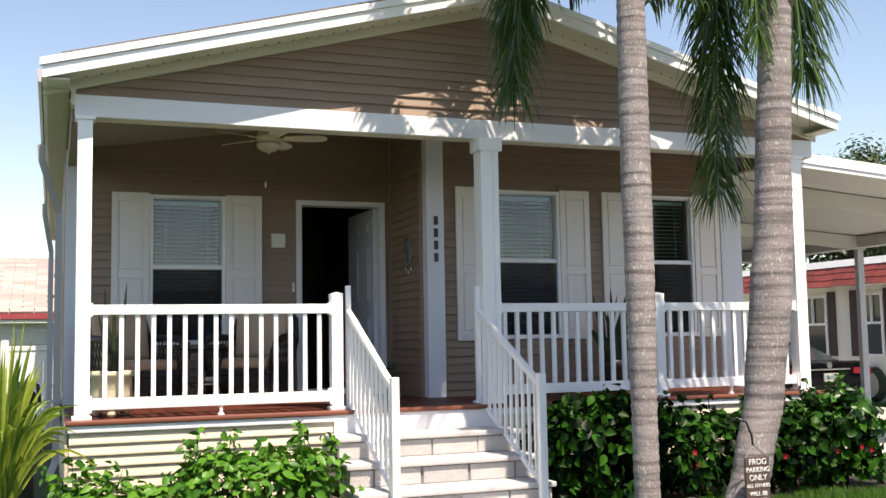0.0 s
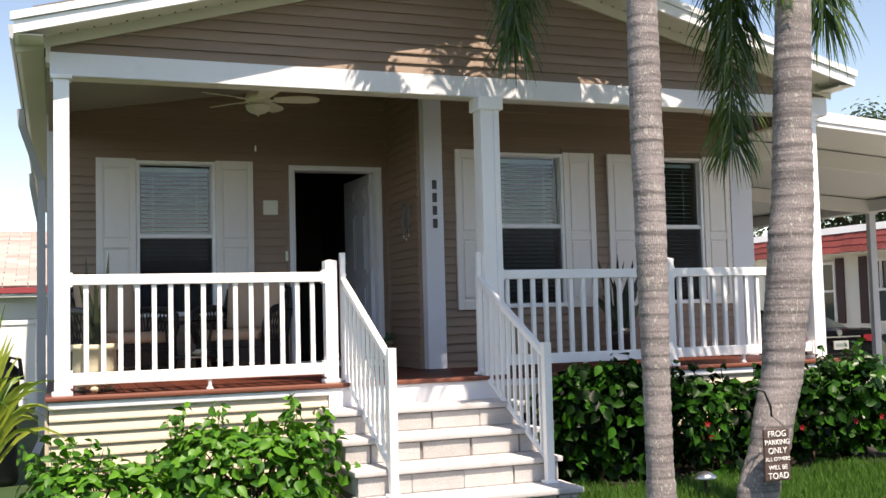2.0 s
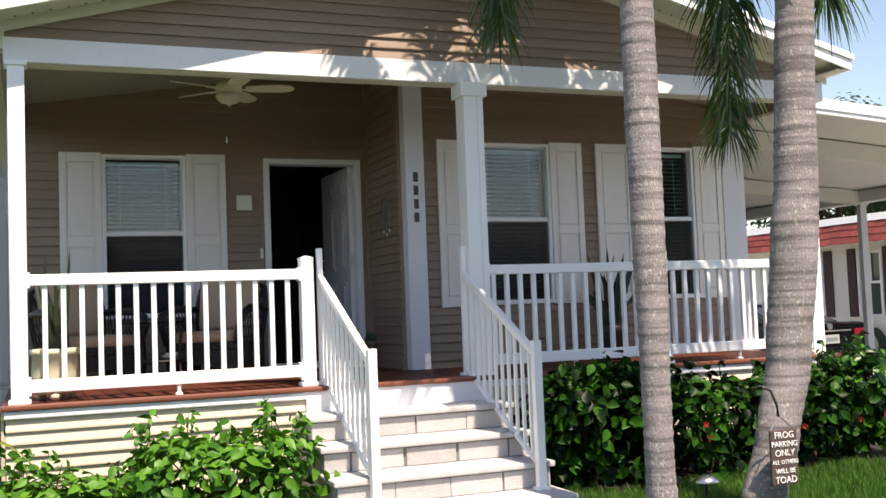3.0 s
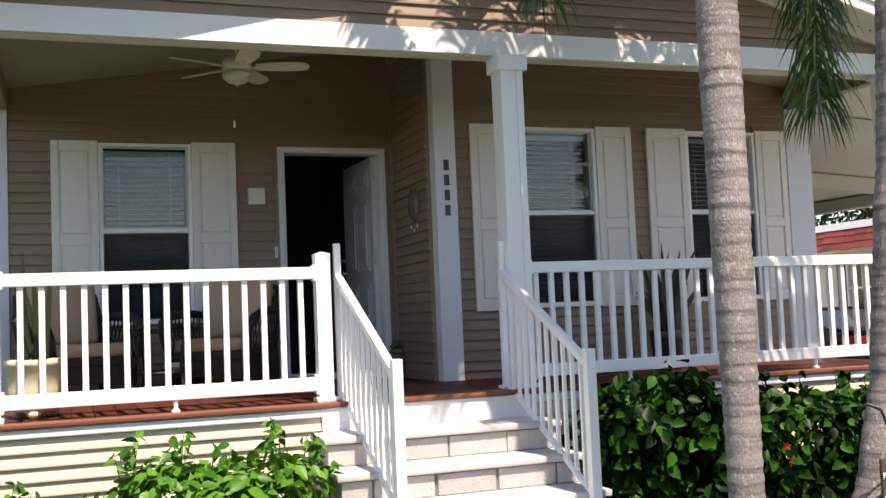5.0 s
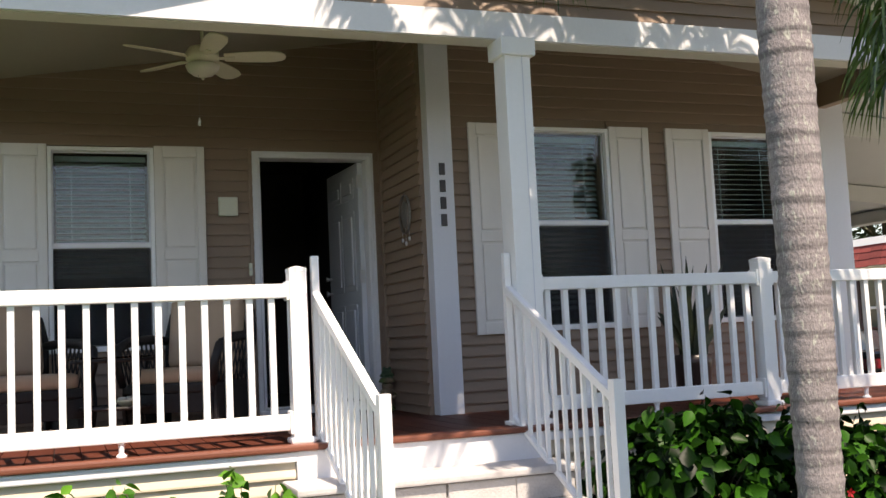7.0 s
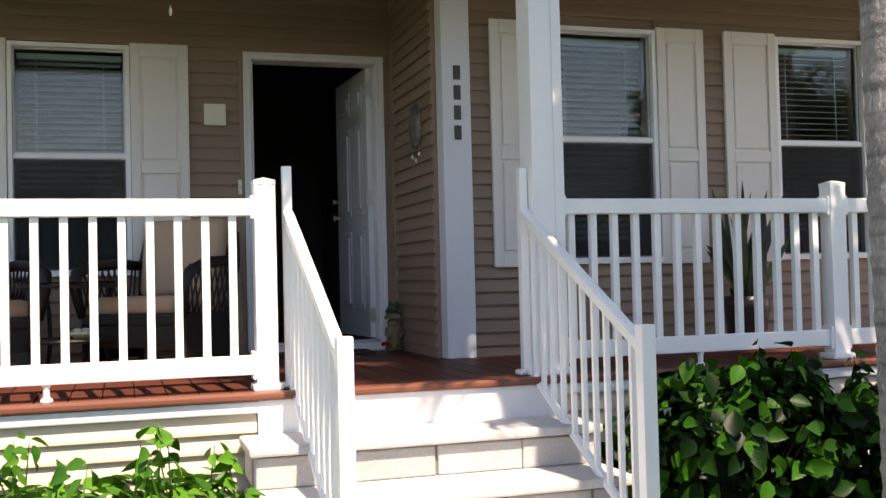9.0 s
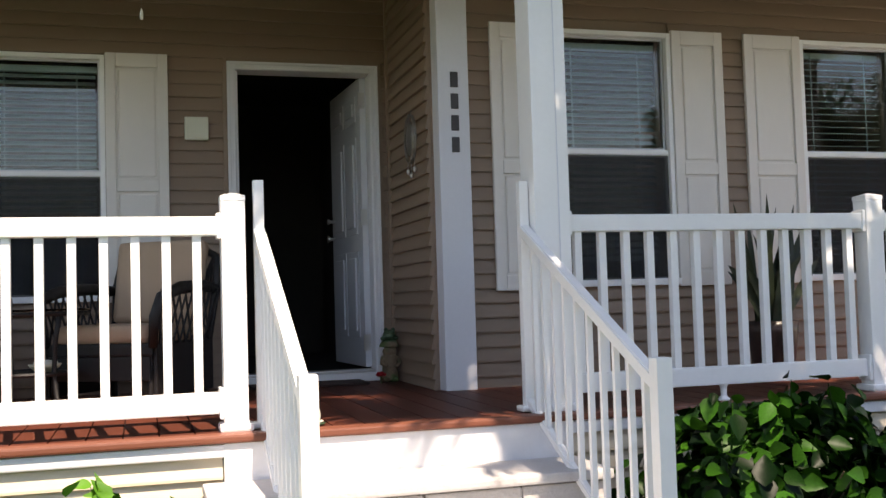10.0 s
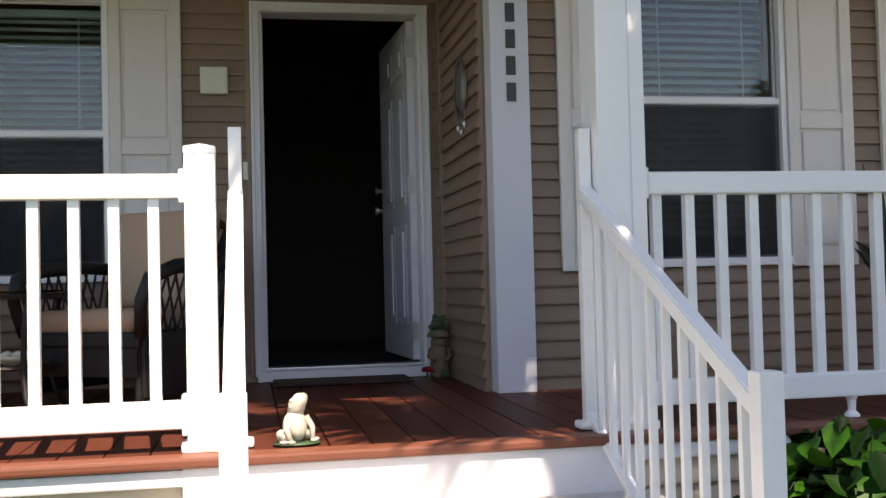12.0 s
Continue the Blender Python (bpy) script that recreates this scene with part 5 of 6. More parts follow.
r = bmesh.ops.extrude_face_region(bm, geom=bm.faces[:])
bmesh.ops.translate(bm, verts=[v for v in r["geom"] if isinstance(v, bmesh.types.BMVert)], vec=(0, 0.04, 0))
part("badge", bm, M_metal, car, "plain round chrome badge")
for s in (-1, 1):
    for y in (0.85, 3.85):
        bm = bmesh.new()
        lathe(bm, [(0.20, -0.11), (0.30, -0.11), (0.325, -0.08), (0.325, 0.08), (0.30, 0.11), (0.20, 0.11)], (0, 0), 24)
        bmesh.ops.transform(bm, matrix=Matrix.Translation((CXc + s * 0.80, CY + y, GZ + 0.325)) @ Matrix.Rotation(radians(90), 4, 'Y'), verts=bm.verts[:])
        wheel = part("wheel", bm, M_rubber, car, "black tyre")
        bm = bmesh.new()
        lathe(bm, [(0.19, -0.08), (0.195, 0.112), (0.05, 0.125)], (0, 0), 18)
        bmesh.ops.transform(bm, matrix=Matrix.Translation((CXc + s * 0.80, CY + y, GZ + 0.325)) @ Matrix.Rotation(radians(90 * s), 4, 'Y'), verts=bm.verts[:])
        part("rim", bm, M_metal, wheel)

# ---- porch furniture ----
def wicker_chair(at, turn):
    c = thing("wicker_chair", (0, 0, 0), "dark wicker armchair with tan seat and back cushions", "chair", group="porch armchairs")
    # local frame: front towards -y, floor at 0
    for x in (-0.30, 0.30):
        for y in (-0.27, 0.27):
            bm = bmesh.new()
            tube(bm, [(x, y, 0.0), (x, y, 0.34)], 0.022, 8)
            part("leg", bm, M_wicker, c)
    part("seat_frame", bbox(-0.33, 0.33, -0.31, 0.31, 0.27, 0.34, 0.015), M_wicker, c)
    part("apron", bbox(-0.31, 0.31, -0.30, -0.28, 0.14, 0.27, 0.006), M_wicker, c)
    bm = bmesh.new()
    tube(bm, [(-0.31, 0.30, 0.30), (-0.34, 0.37, 0.66), (-0.32, 0.41, 0.82), (-0.2, 0.425, 0.885), (0.2, 0.425, 0.885), (0.32, 0.41, 0.82), (0.34, 0.37, 0.66), (0.31, 0.30, 0.30)], 0.024, 8)
    back = part("back_frame", bm, M_wicker, c, smooth=True)
    for k in range(13):
        for s in (-1, 1):
            x = -0.30 + 0.05 * k
            bm = bmesh.new()
            x2 = max(-0.31, min(0.31, x + s * 0.22))
            tube(bm, [(x, 0.335, 0.34), (x2, 0.412, 0.85)], 0.006, 4)
            part("lattice_strand", bm, M_wicker, back)
    for s in (-1, 1):
        bm = bmesh.new()
        tube(bm, [(s * 0.33, 0.36, 0.63), (s * 0.37, 0.15, 0.645), (s * 0.385, -0.12, 0.63), (s * 0.38, -0.29, 0.58), (s * 0.36, -0.33, 0.48), (s * 0.33, -0.30, 0.32)], [0.03, 0.034, 0.036, 0.034, 0.03, 0.026], 8)
        arm = part("armrest", bm, M_wicker, c, smooth=True)
        part("side_panel", bbox(s * 0.335 - 0.012, s * 0.335 + 0.012, -0.29, 0.30, 0.05, 0.335, 0.006), M_wicker, c, "woven dark wicker side panel")
        for k in range(9):
            for d in (-1, 1):
                y = -0.26 + 0.065 * k
                y2 = max(-0.28, min(0.34, y + d * 0.11))
                bm = bmesh.new()
                tube(bm, [(s * 0.345, y, 0.33), (s * 0.375, y2, 0.625)], 0.006, 4)
                part("lattice_strand", bm, M_wicker, arm)
    b = bbox(-0.285, 0.285, -0.30, 0.26, 0.335, 0.44, 0.04)
    part("seat_cushion", b, M_cushion, c, "tan seat cushion", smooth=True)
    b = bbox(-0.27, 0.27, -0.06, 0.06, 0.0, 0.50, 0.045)
    for v in b.verts:
        v.co.x *= 1.0 + 0.06 * (v.co.z / 0.5)
    bmesh.ops.transform(b, matrix=Matrix.Translation((0, 0.255, 0.43)) @ Matrix.Rotation(radians(-12), 4, 'X'), verts=b.verts[:])
    part("back_cushion", b, M_cushion, c, "tan back cushion", smooth=True)
    c.matrix_basis = pose(at[0], at[1], DECK, 0, 0, turn)
    return c


chair = wicker_chair((-1.70, 0.38, 0), -33)
copy_thing(chair, pose(-2.80, 0.34, DECK, 0, 0, 24))

table = thing("side_table", (-2.2, 0.15, DECK), "small glass-topped dark wicker side table", "table")
bm = bmesh.new()
lathe(bm, [(0.30, DECK + 0.525), (0.305, DECK + 0.53), (0.30, DECK + 0.535)], (-2.2, 0.15), 32)
part("glass_top", bm, M_glass_table, table, "round glass top").visible_shadow = False
for nm, z, r in (("top_ring", 0.51, 0.28), ("shelf_ring", 0.20, 0.22)):
    bm = bmesh.new()
    tube(bm, [(-2.2 + r * math.cos(q), 0.15 + r * math.sin(q), DECK + z) for q in [k * math.pi / 12 for k in range(25)]], 0.013, 6)
    part(nm, bm, M_wicker, table)
bm = bmesh.new()
lathe(bm, [(0.215, DECK + 0.195), (0.215, DECK + 0.207)], (-2.2, 0.15), 24)
part("shelf", bm, M_wicker, table)
for k in range(4):
    q = k * math.pi / 2 + 0.6
    bm = bmesh.new()
    tube(bm, [(-2.2 + r * math.cos(q), 0.15 + r * math.sin(q), DECK + z) for r, z in ((0.27, 0.51), (0.23, 0.36), (0.215, 0.20), (0.24, 0.08), (0.29, 0.0))], 0.013, 6)
    part("leg", bm, M_wicker, table, smooth=True)
orn = thing("shell_bowl", (-2.13, 0.06, DECK + 0.207), "small pale bowl of shells on the table shelf", "bowl")
bm = bmesh.new()
lathe(bm, [(0.04, DECK + 0.208), (0.075, DECK + 0.235), (0.085, DECK + 0.25), (0.078, DECK + 0.248), (0.035, DECK + 0.22)], (-2.13, 0.06), 16)
part("bowl", bm, M_pot, orn, smooth=True)
for k in range(5):
    bm = bmesh.new()
    blob(bm, (-2.13 + 0.04 * math.cos(k * 1.3), 0.06 + 0.04 * math.sin(k * 1.3), DECK + 0.255), (0.026, 0.02, 0.016), 5, 8)
    part("shell", bm, M_frog, orn, smooth=True)

# ---- ceiling fan ----
FX, FY = -1.583, 0.06
fan = thing("ceiling_fan", (FX, FY, 3.3), "cream five-blade ceiling fan with bowl light and pull chain", "ceiling fan")
ft = ceiling_z(FX)
bm = bmesh.new()
lathe(bm, [(0.075, ft + 0.005), (0.075, ft - 0.02), (0.03, ft - 0.06)], (FX, FY), 20)
part("canopy", bm, M_fan, fan, smooth=True)
bm = bmesh.new()
tube(bm, [(FX, FY, ft - 0.05), (FX, FY, 3.587)], 0.012, 8)
part("downrod", bm, M_fan, fan)
bm = bmesh.new()
lathe(bm, [(0.03, 3.562), (0.09, 3.547), (0.115, 3.512), (0.115, 3.462), (0.08, 3.437), (0.06, 3.422)], (FX, FY), 24)
part("motor_housing", bm, M_fan, fan, smooth=True)
bm = bmesh.new()
lathe(bm, [(0.050, 3.437), (0.113, 3.426), (0.118, 3.416), (0.105, 3.383), (0.071, 3.354), (0.025, 3.340), (0.010, 3.333), (0.010, 3.322)], (FX, FY), 24)
part("bowl_light", bm, M_fan_glass, fan, "frosted glass bowl", smooth=True)
for k in range(5):
    q = radians(-14 + 72 * k)
    m = Matrix.Translation((FX, FY, 3.477)) @ Matrix.Rotation(q, 4, 'Z') @ Matrix.Rotation(radians(-13), 4, 'X')
    bm = bmesh.new()
    out = [(0.15, -0.05), (0.28, -0.068), (0.46, -0.076), (0.54, -0.06), (0.57, -0.03), (0.575, 0.0), (0.57, 0.03), (0.54, 0.06), (0.46, 0.076), (0.28, 0.068), (0.15, 0.05)]
    prism(bm, out, "z", -0.004, 0.004)
    bmesh.ops.transform(bm, matrix=m, verts=bm.verts[:])
    bl = part("blade", bm, M_fan, fan)
    b = bbox(0.09, 0.22, -0.018, 0.018, -0.012, -0.0045, 0.003)
    bmesh.ops.transform(b, matrix=m, verts=b.verts[:])
    part("blade_iron", b, M_fan, bl)
bm = bmesh.new()
tube(bm, [(FX - 0.035, FY - 0.03, 3.367), (FX - 0.035, FY - 0.03, 3.047)], 0.0010, 5)
part("pull_chain", bm, M_lantern, fan)
bm = bmesh.new()
lathe(bm, [(0.003, 3.047), (0.01, 3.017), (0.008, 2.987)], (FX - 0.035, FY - 0.03), 8)
part("pull_knob", bm, M_white, fan)

# ---- small things on the walls ----
pl = thing("wall_plaque", (-1.28, YW1 - 0.02, 2.5), "square cream cover plate on the tan siding", "wall plate")
part("plate", bbox(-1.36, -1.21, YW1 - 0.05, YW1 - 0.015, 2.495, 2.645, 0.008), M_plaque, pl)
part("inner_plate", bbox(-1.345, -1.225, YW1 - 0.056, YW1 - 0.049, 2.51, 2.63, 0.006), M_plaque, pl)
bell = thing("door_bell", (-1.12, YW1 - 0.02, 2.0), "small cream doorbell button beside the door", "doorbell")
part("case", bbox(-1.135, -1.108, YW1 - 0.04, YW1 - 0.014, 2.02, 2.12, 0.006), M_plaque, bell)
part("button", bbox(-1.128, -1.115, YW1 - 0.045, YW1 - 0.039, 2.06, 2.08, 0.003), M_metal, bell)
orn = thing("wall_ornament", (-0.02, 0.5, 2.4), "weathered metal ornament with pendants hung on siding", "wall ornament")
bm = bmesh.new()
for k in range(2):
    tube(bm, [(-0.028 - 0.01 * k, 0.42 + 0.12 * math.cos(q), 2.42 + 0.15 * math.sin(q)) for q in [j * math.pi / 10 for j in range(21)]], 0.006, 5)
part("hoop", bm, M_lantern, orn, smooth=True)
bm = bmesh.new()
blob(bm, (-0.035, 0.42, 2.42), (0.012, 0.08, 0.11), 8, 12)
part("disc", bm, M_lantern, orn, smooth=True)
for k in range(3):
    y = 0.34 + 0.08 * k
    bm = bmesh.new()
    tube(bm, [(-0.03, y, 2.32), (-0.03, y, 2.24 - 0.03 * (k % 2))], 0.002, 4)
    blob(bm, (-0.03, y, 2.225 - 0.03 * (k % 2)), (0.012, 0.012, 0.02), 5, 8)
    part("pendant", bm, M_metal, orn)
bm = bmesh.new()
tube(bm, [(-0.03, 0.42, 2.57), (-0.022, 0.42, 2.60)], 0.003, 4)
part("hanger", bm, M_lantern, orn)

# ---- door mat, statues, planters ----
mat_thing = thing("door_mat", (-0.6, 0.85, DECK), "dark brown woven door mat on the deck", "door mat")
part("mat", bbox(-0.995, -0.265, 0.69, 1.02, DECK + 0.005, DECK + 0.018, 0.006), M_mat, mat_thing)

bm = bmesh.new()
fx, fy, fz = -0.975, -1.26, DECK + 0.012
blob(bm, (fx, fy, fz + 0.065), (0.058, 0.05, 0.075), 10, 14)          # trunk
blob(bm, (fx, fy - 0.028, fz + 0.055), (0.042, 0.032, 0.05), 8, 12)   # belly
tube(bm, [(fx + 0.004, fy + 0.006, fz + 0.118), (fx + 0.010, fy - 0.004, fz + 0.160), (fx + 0.020, fy - 0.022, fz + 0.188), (fx + 0.030, fy - 0.044, fz + 0.203)], [0.036, 0.040, 0.034, 0.016], 12)  # head, lifted
blob(bm, (fx + 0.006, fy, fz + 0.125), (0.036, 0.034, 0.04), 8, 12)
for s in (-1, 1):
    blob(bm, (fx + s * 0.030 + 0.012, fy - 0.006, fz + 0.182), (0.010, 0.012, 0.010), 6, 8)
    blob(bm, (fx + s * 0.062, fy + 0.0, fz + 0.03), (0.026, 0.045, 0.028), 8, 10)
    tube(bm, [(fx + s * 0.045, fy - 0.02, fz + 0.11), (fx + s * 0.066, fy - 0.04, fz + 0.06), (fx + s * 0.055, fy - 0.06, fz + 0.008)], [0.016, 0.014, 0.012], 8)
    blob(bm, (fx + s * 0.058, fy - 0.07, fz + 0.006), (0.02, 0.016, 0.008), 5, 8)
    blob(bm, (fx + s * 0.08, fy - 0.04, fz + 0.006), (0.024, 0.02, 0.008), 5, 8)
for v in bm.verts:
    v.co = Vector((fx, fy, fz)) + (v.co - Vector((fx, fy, fz))) * 0.74
bmesh.ops.rotate(bm, cent=(fx, fy, fz), matrix=Matrix.Rotation(radians(28), 3, "Z"), verts=bm.verts[:])
solid("frog_statue", bm, M_frog, "pale stone frog statue sitting at the deck edge", "statue", smooth=True, at=(fx, fy, DECK))
lp = bmesh.new()
lathe(lp, [(0.04, DECK + 0.0045), (0.078, DECK + 0.007), (0.08, DECK + 0.011), (0.04, DECK + 0.012)], (fx + 0.005, fy - 0.02), 22, 0.75)
solid("lily_pad", lp, M_frog_green, "green glazed lily pad base under the frog", "ornament", smooth=True)

gx, gy = -0.088, 0.90
bm = bmesh.new()
lathe(bm, [(0.050, DECK + 0.001), (0.056, DECK + 0.02), (0.048, DECK + 0.09), (0.052, DECK + 0.13), (0.044, DECK + 0.17), (0.030, DECK + 0.19)], (gx, gy), 16)
blob(bm, (gx, gy - 0.004, DECK + 0.195), (0.046, 0.044, 0.040), 8, 12)
lathe(bm, [(0.030, DECK + 0.222), (0.064, DECK + 0.226), (0.066, DECK + 0.236), (0.050, DECK + 0.262), (0.030, DECK + 0.272)], (gx, gy), 16)
for q in (-1, 1):
    blob(bm, (gx + q * 0.028, gy - 0.04, DECK + 0.016), (0.024, 0.034, 0.016), 6, 8)
    tube(bm, [(gx + q * 0.046, gy, DECK + 0.16), (gx + q * 0.060, gy - 0.03, DECK + 0.12), (gx + q * 0.03, gy - 0.055, DECK + 0.10)], 0.013, 6)
    blob(bm, (gx + q * 0.024, gy - 0.018, DECK + 0.338), (0.014, 0.014, 0.014), 6, 8)
    blob(bm, (gx + q * 0.040, gy - 0.01, DECK + 0.282), (0.020, 0.028, 0.016), 6, 8)
blob(bm, (gx, gy, DECK + 0.298), (0.044, 0.040, 0.034), 8, 12)
blob(bm, (gx, gy - 0.012, DECK + 0.320), (0.038, 0.034, 0.020), 8, 12)
gnome = solid("garden_statue", bm, M_gnome, "weathered clay garden statue with a green frog by the door", "statue", smooth=True, at=(gx, gy, DECK))
gnome.data.materials.append(M_frog_green)
for f in gnome.data.polygons:
    if f.center.z > 0.264:
        f.material_index = 1
fl = thing("silk_flower", (-0.17, 0.78, DECK), "small magenta flower posy beside the statue", "flower")
for k in range(5):
    bm = bmesh.new()
    blob(bm, (-0.175 + 0.02 * math.cos(k * 1.26), 0.78 + 0.015 * math.sin(k * 1.26), DECK + 0.055 + 0.008 * (k % 2)), (0.016, 0.016, 0.012), 5, 8)
    part("petal", bm, M_flower, fl)
bm = bmesh.new()
tube(bm, [(-0.175, 0.78, DECK + 0.0), (-0.175, 0.78, DECK + 0.05)], 0.006, 6)
part("stem", bm, M_rachis, fl)


def blade_leaf(base, tip, width, bend, bits=8):
    """A tapering sword leaf from base to tip."""
    bm = bmesh.new()
    b, t = Vector(base), Vector(tip)
    along = t - b
    side = along.cross(Vector((0.2, 1, 0.1))).normalized()
    face = side.cross(along).normalized()
    prev = None
    for k in range(bits + 1):
        f = k / bits
        p = b + along * f + Vector((0, 0, bend * math.sin(math.pi * f)))
        w = width * (0.75 + 0.6 * f) * (1 - f ** 3) if f < 1 else 0.001
        cur = [bm.verts.new(p - side * w), bm.verts.new(p + face * w * 0.3), bm.verts.new(p + side * w)]
        if prev:
            bm.faces.new((prev[0], prev[1], cur[1], cur[0]))
            bm.faces.new((prev[1], prev[2], cur[2], cur[1]))
        prev = cur
    return bm


def planter(name, cx, cy, half, height, mat, label, leaves, leaf_mat, square):
    p = thing(name, (cx, cy, DECK), label, "potted plant")
    if square:
        bm = bmesh.new()
        lathe(bm, [(half * 0.85, DECK + 0.045), (half * 0.95, DECK + 0.06), (half * 1.0, DECK + height * 0.5), (half * 0.97, DECK + height - 0.05), (half * 1.06, DECK + height - 0.045), (half * 1.08, DECK + height), (half * 0.95, DECK + height), (half * 0.93, DECK + height - 0.04)], (cx, cy), 28)
        for q in range(3):
            a = q * 2.09 + 0.5
            blob(bm, (cx + half * 0.75 * math.cos(a), cy + half * 0.75 * math.sin(a), DECK + 0.03), (0.04, 0.04, 0.03), 6, 8)
    else:
        bm = bmesh.new()
        lathe(bm, [(half * 0.7, DECK + 0.001), (half * 0.75, DECK + 0.02), (half * 0.95, DECK + height * 0.8), (half, DECK + height), (half * 0.9, DECK + height), (half * 0.88, DECK + height - 0.04)], (cx, cy), 24)
    part("pot", bm, mat, p, smooth=True)
    bm = bmesh.new()
    lathe(bm, [(half * 0.9, DECK + height - 0.05), (half * 0.9, DECK + height - 0.03)], (cx, cy), 20)
    part("soil", bm, M_soil, p)
    for dx, dy, h, lx, ly, w, bend in leaves:
        part("leaf", blade_leaf((cx + dx, cy + dy, DECK + height - 0.04), (cx + dx + lx, cy + dy + ly, DECK + height + h), w, bend), leaf_mat, p, smooth=True)
    return p


rnd = random.Random(21)
planter("potted_plant", -3.08, -0.98, 0.165, 0.37, M_pot, "cream glazed pot with tall narrow green leaves", [(rnd.uniform(-0.07, 0.07), rnd.uniform(-0.06, 0.06), rnd.uniform(0.40, 0.84), rnd.uniform(-0.12, 0.1), rnd.uniform(-0.05, 0.05), rnd.uniform(0.012, 0.02), rnd.uniform(0, 0.04)) for k in range(7)], M_snake, True)
planter("potted_plant", 1.98, -0.32, 0.155, 0.34, M_pot_dark, "dark glazed pot with sword-leaved snake plant", [(rnd.uniform(-0.08, 0.08), rnd.uniform(-0.06, 0.06), rnd.uniform(0.25, 0.75), rnd.uniform(-0.32, 0.34), rnd.uniform(-0.1, 0.1), rnd.uniform(0.022, 0.034), rnd.uniform(0, 0.05)) for k in range(19)], M_snake, False)

# ---- garden bits ----
PXs, PYs = -3.86, -2.75
sp = thing("spiky_plant", (PXs, PYs, GZ), "tall yellow-green spiky ribbon-leaved plant", "plant")
rnd = random.Random(8)
for k in range(120):
    a = rnd.uniform(0, 6.28)
    r = rnd.uniform(0.05, 0.62)
    h = 1.72 - 1.6 * r + rnd.uniform(-0.2, 0.1)
    b0 = Vector((PXs + 0.05 * math.cos(a), PYs + 0.05 * math.sin(a), GZ + 0.35))
    part("ribbon_leaf", blade_leaf(b0, b0 + Vector((r * math.cos(a), r * math.sin(a), max(h - 0.35, -0.12))), rnd.uniform(0.010, 0.018), 0.08 + 0.35 * r, bits=8), M_spike, sp, smooth=True)
bm = bmesh.new()
lathe(bm, [(0.06, GZ - 0.02), (0.07, GZ + 0.1), (0.05, GZ + 0.4)], (PXs, PYs), 10)
part("stem", bm, M_twig, sp)

bag = thing("golf_bag", (-3.78, 0.4, GZ), "black upright bag with handle standing by the house wall", "bag")
bm = bmesh.new()
lathe(bm, [(0.11, GZ + 0.001), (0.13, GZ + 0.05), (0.12, GZ + 0.5), (0.14, GZ + 0.9), (0.13, GZ + 1.0), (0.07, GZ + 1.06)], (-3.8, 0.4), 18)
part("body", bm, M_black, bag, smooth=True)
bm = bmesh.new()
tube(bm, [(-3.78, 0.36, GZ + 1.0), (-3.74, 0.36, GZ + 1.10), (-3.66, 0.36, GZ + 1.08), (-3.64, 0.36, GZ + 0.9)], 0.018, 8)
part("handle", bm, M_black, bag, smooth=True)
bm = bmesh.new()
blob(bm, (-3.8, 0.38, GZ + 1.07), (0.05, 0.06, 0.05), 6, 10)
part("club_cover", bm, M_black, bag, smooth=True)

for x, y in ((-3.492, 1.6), (-3.575, 6.3)):
    dsp = thing("downspout", (x, y, GZ), "pale grey aluminium downspout on the house corner", "downspout", group="downspouts")
    bm = bmesh.new()
    tube(bm, [(EX0 - 0.04, y - 0.25, rake_z(EX0) + 0.03), (EX0 - 0.03, y - 0.22, rake_z(EX0) - 0.12), (x, y, 2.88), (x, y, 2.5), (x, y, 0.3), (x - 0.06, y - 0.05, 0.16)], 0.05, 4)
    part("pipe", bm, M_gutter, dsp)
    for z in (0.9, 2.2):
        part("strap", bbox(x - 0.045, x + 0.06, y - 0.045, y + 0.045, z, z + 0.03, 0), M_gutter, dsp)

lamp = thing("garden_light", (0.98, -3.15, GZ), "small mushroom-shaped path light on a stake", "garden light")
bm = bmesh.new()
tube(bm, [(0.98, -3.15, GZ - 0.02), (0.98, -3.15, 0.22)], 0.012, 8)
part("stake", bm, M_black, lamp)
bm = bmesh.new()
lathe(bm, [(0.082, 0.215), (0.085, 0.222), (0.06, 0.25), (0.025, 0.263), (0.004, 0.266)], (0.98, -3.15), 20)
part("hood", bm, M_metal, lamp, "brushed metal hood", smooth=True)
rnd = random.Random(4)
for k in range(26):
    a = rnd.uniform(0, 6.28)
    r = rnd.uniform(0.22, 0.46)
    cx0, cy0 = 1.02 + r * 1.2 * math.cos(a), -3.72 + r * 0.8 * math.sin(a)
    s = rnd.uniform(0.018, 0.042)
    bm = bmesh.new()
    blob(bm, (cx0, cy0, GZ + s * 0.4), (s, s * rnd.uniform(0.7, 1.0), s * 0.65), 6, 8)
    for v in bm.verts:
        v.co += Vector(noise.noise_vector(v.co * 18)) * s * 0.45
    solid("garden_stone", bm, M_rock, "small pale stone round the palm's foot", "stone", group="edging stones", smooth=True, at=(cx0, cy0, GZ))

hose = thing("garden_hose", (11.85, 6.6, 0.06), "coiled dark green garden hose on the stucco wall", "hose")
for k in range(5):
    bm = bmesh.new()
    tube(bm, [(11.93 - 0.03 * k, 6.6 + (0.30 - 0.015 * k) * math.cos(q), 0.44 + (0.34 - 0.02 * k) * math.sin(q)) for q in [j * math.pi / 12 for j in range(25)]], 0.016, 6)
    part("coil", bm, M_hose, hose, smooth=True)
part("hanger", bbox(11.78, 11.995, 6.55, 6.65, 0.73, 0.77, 0.005), M_black, hose)

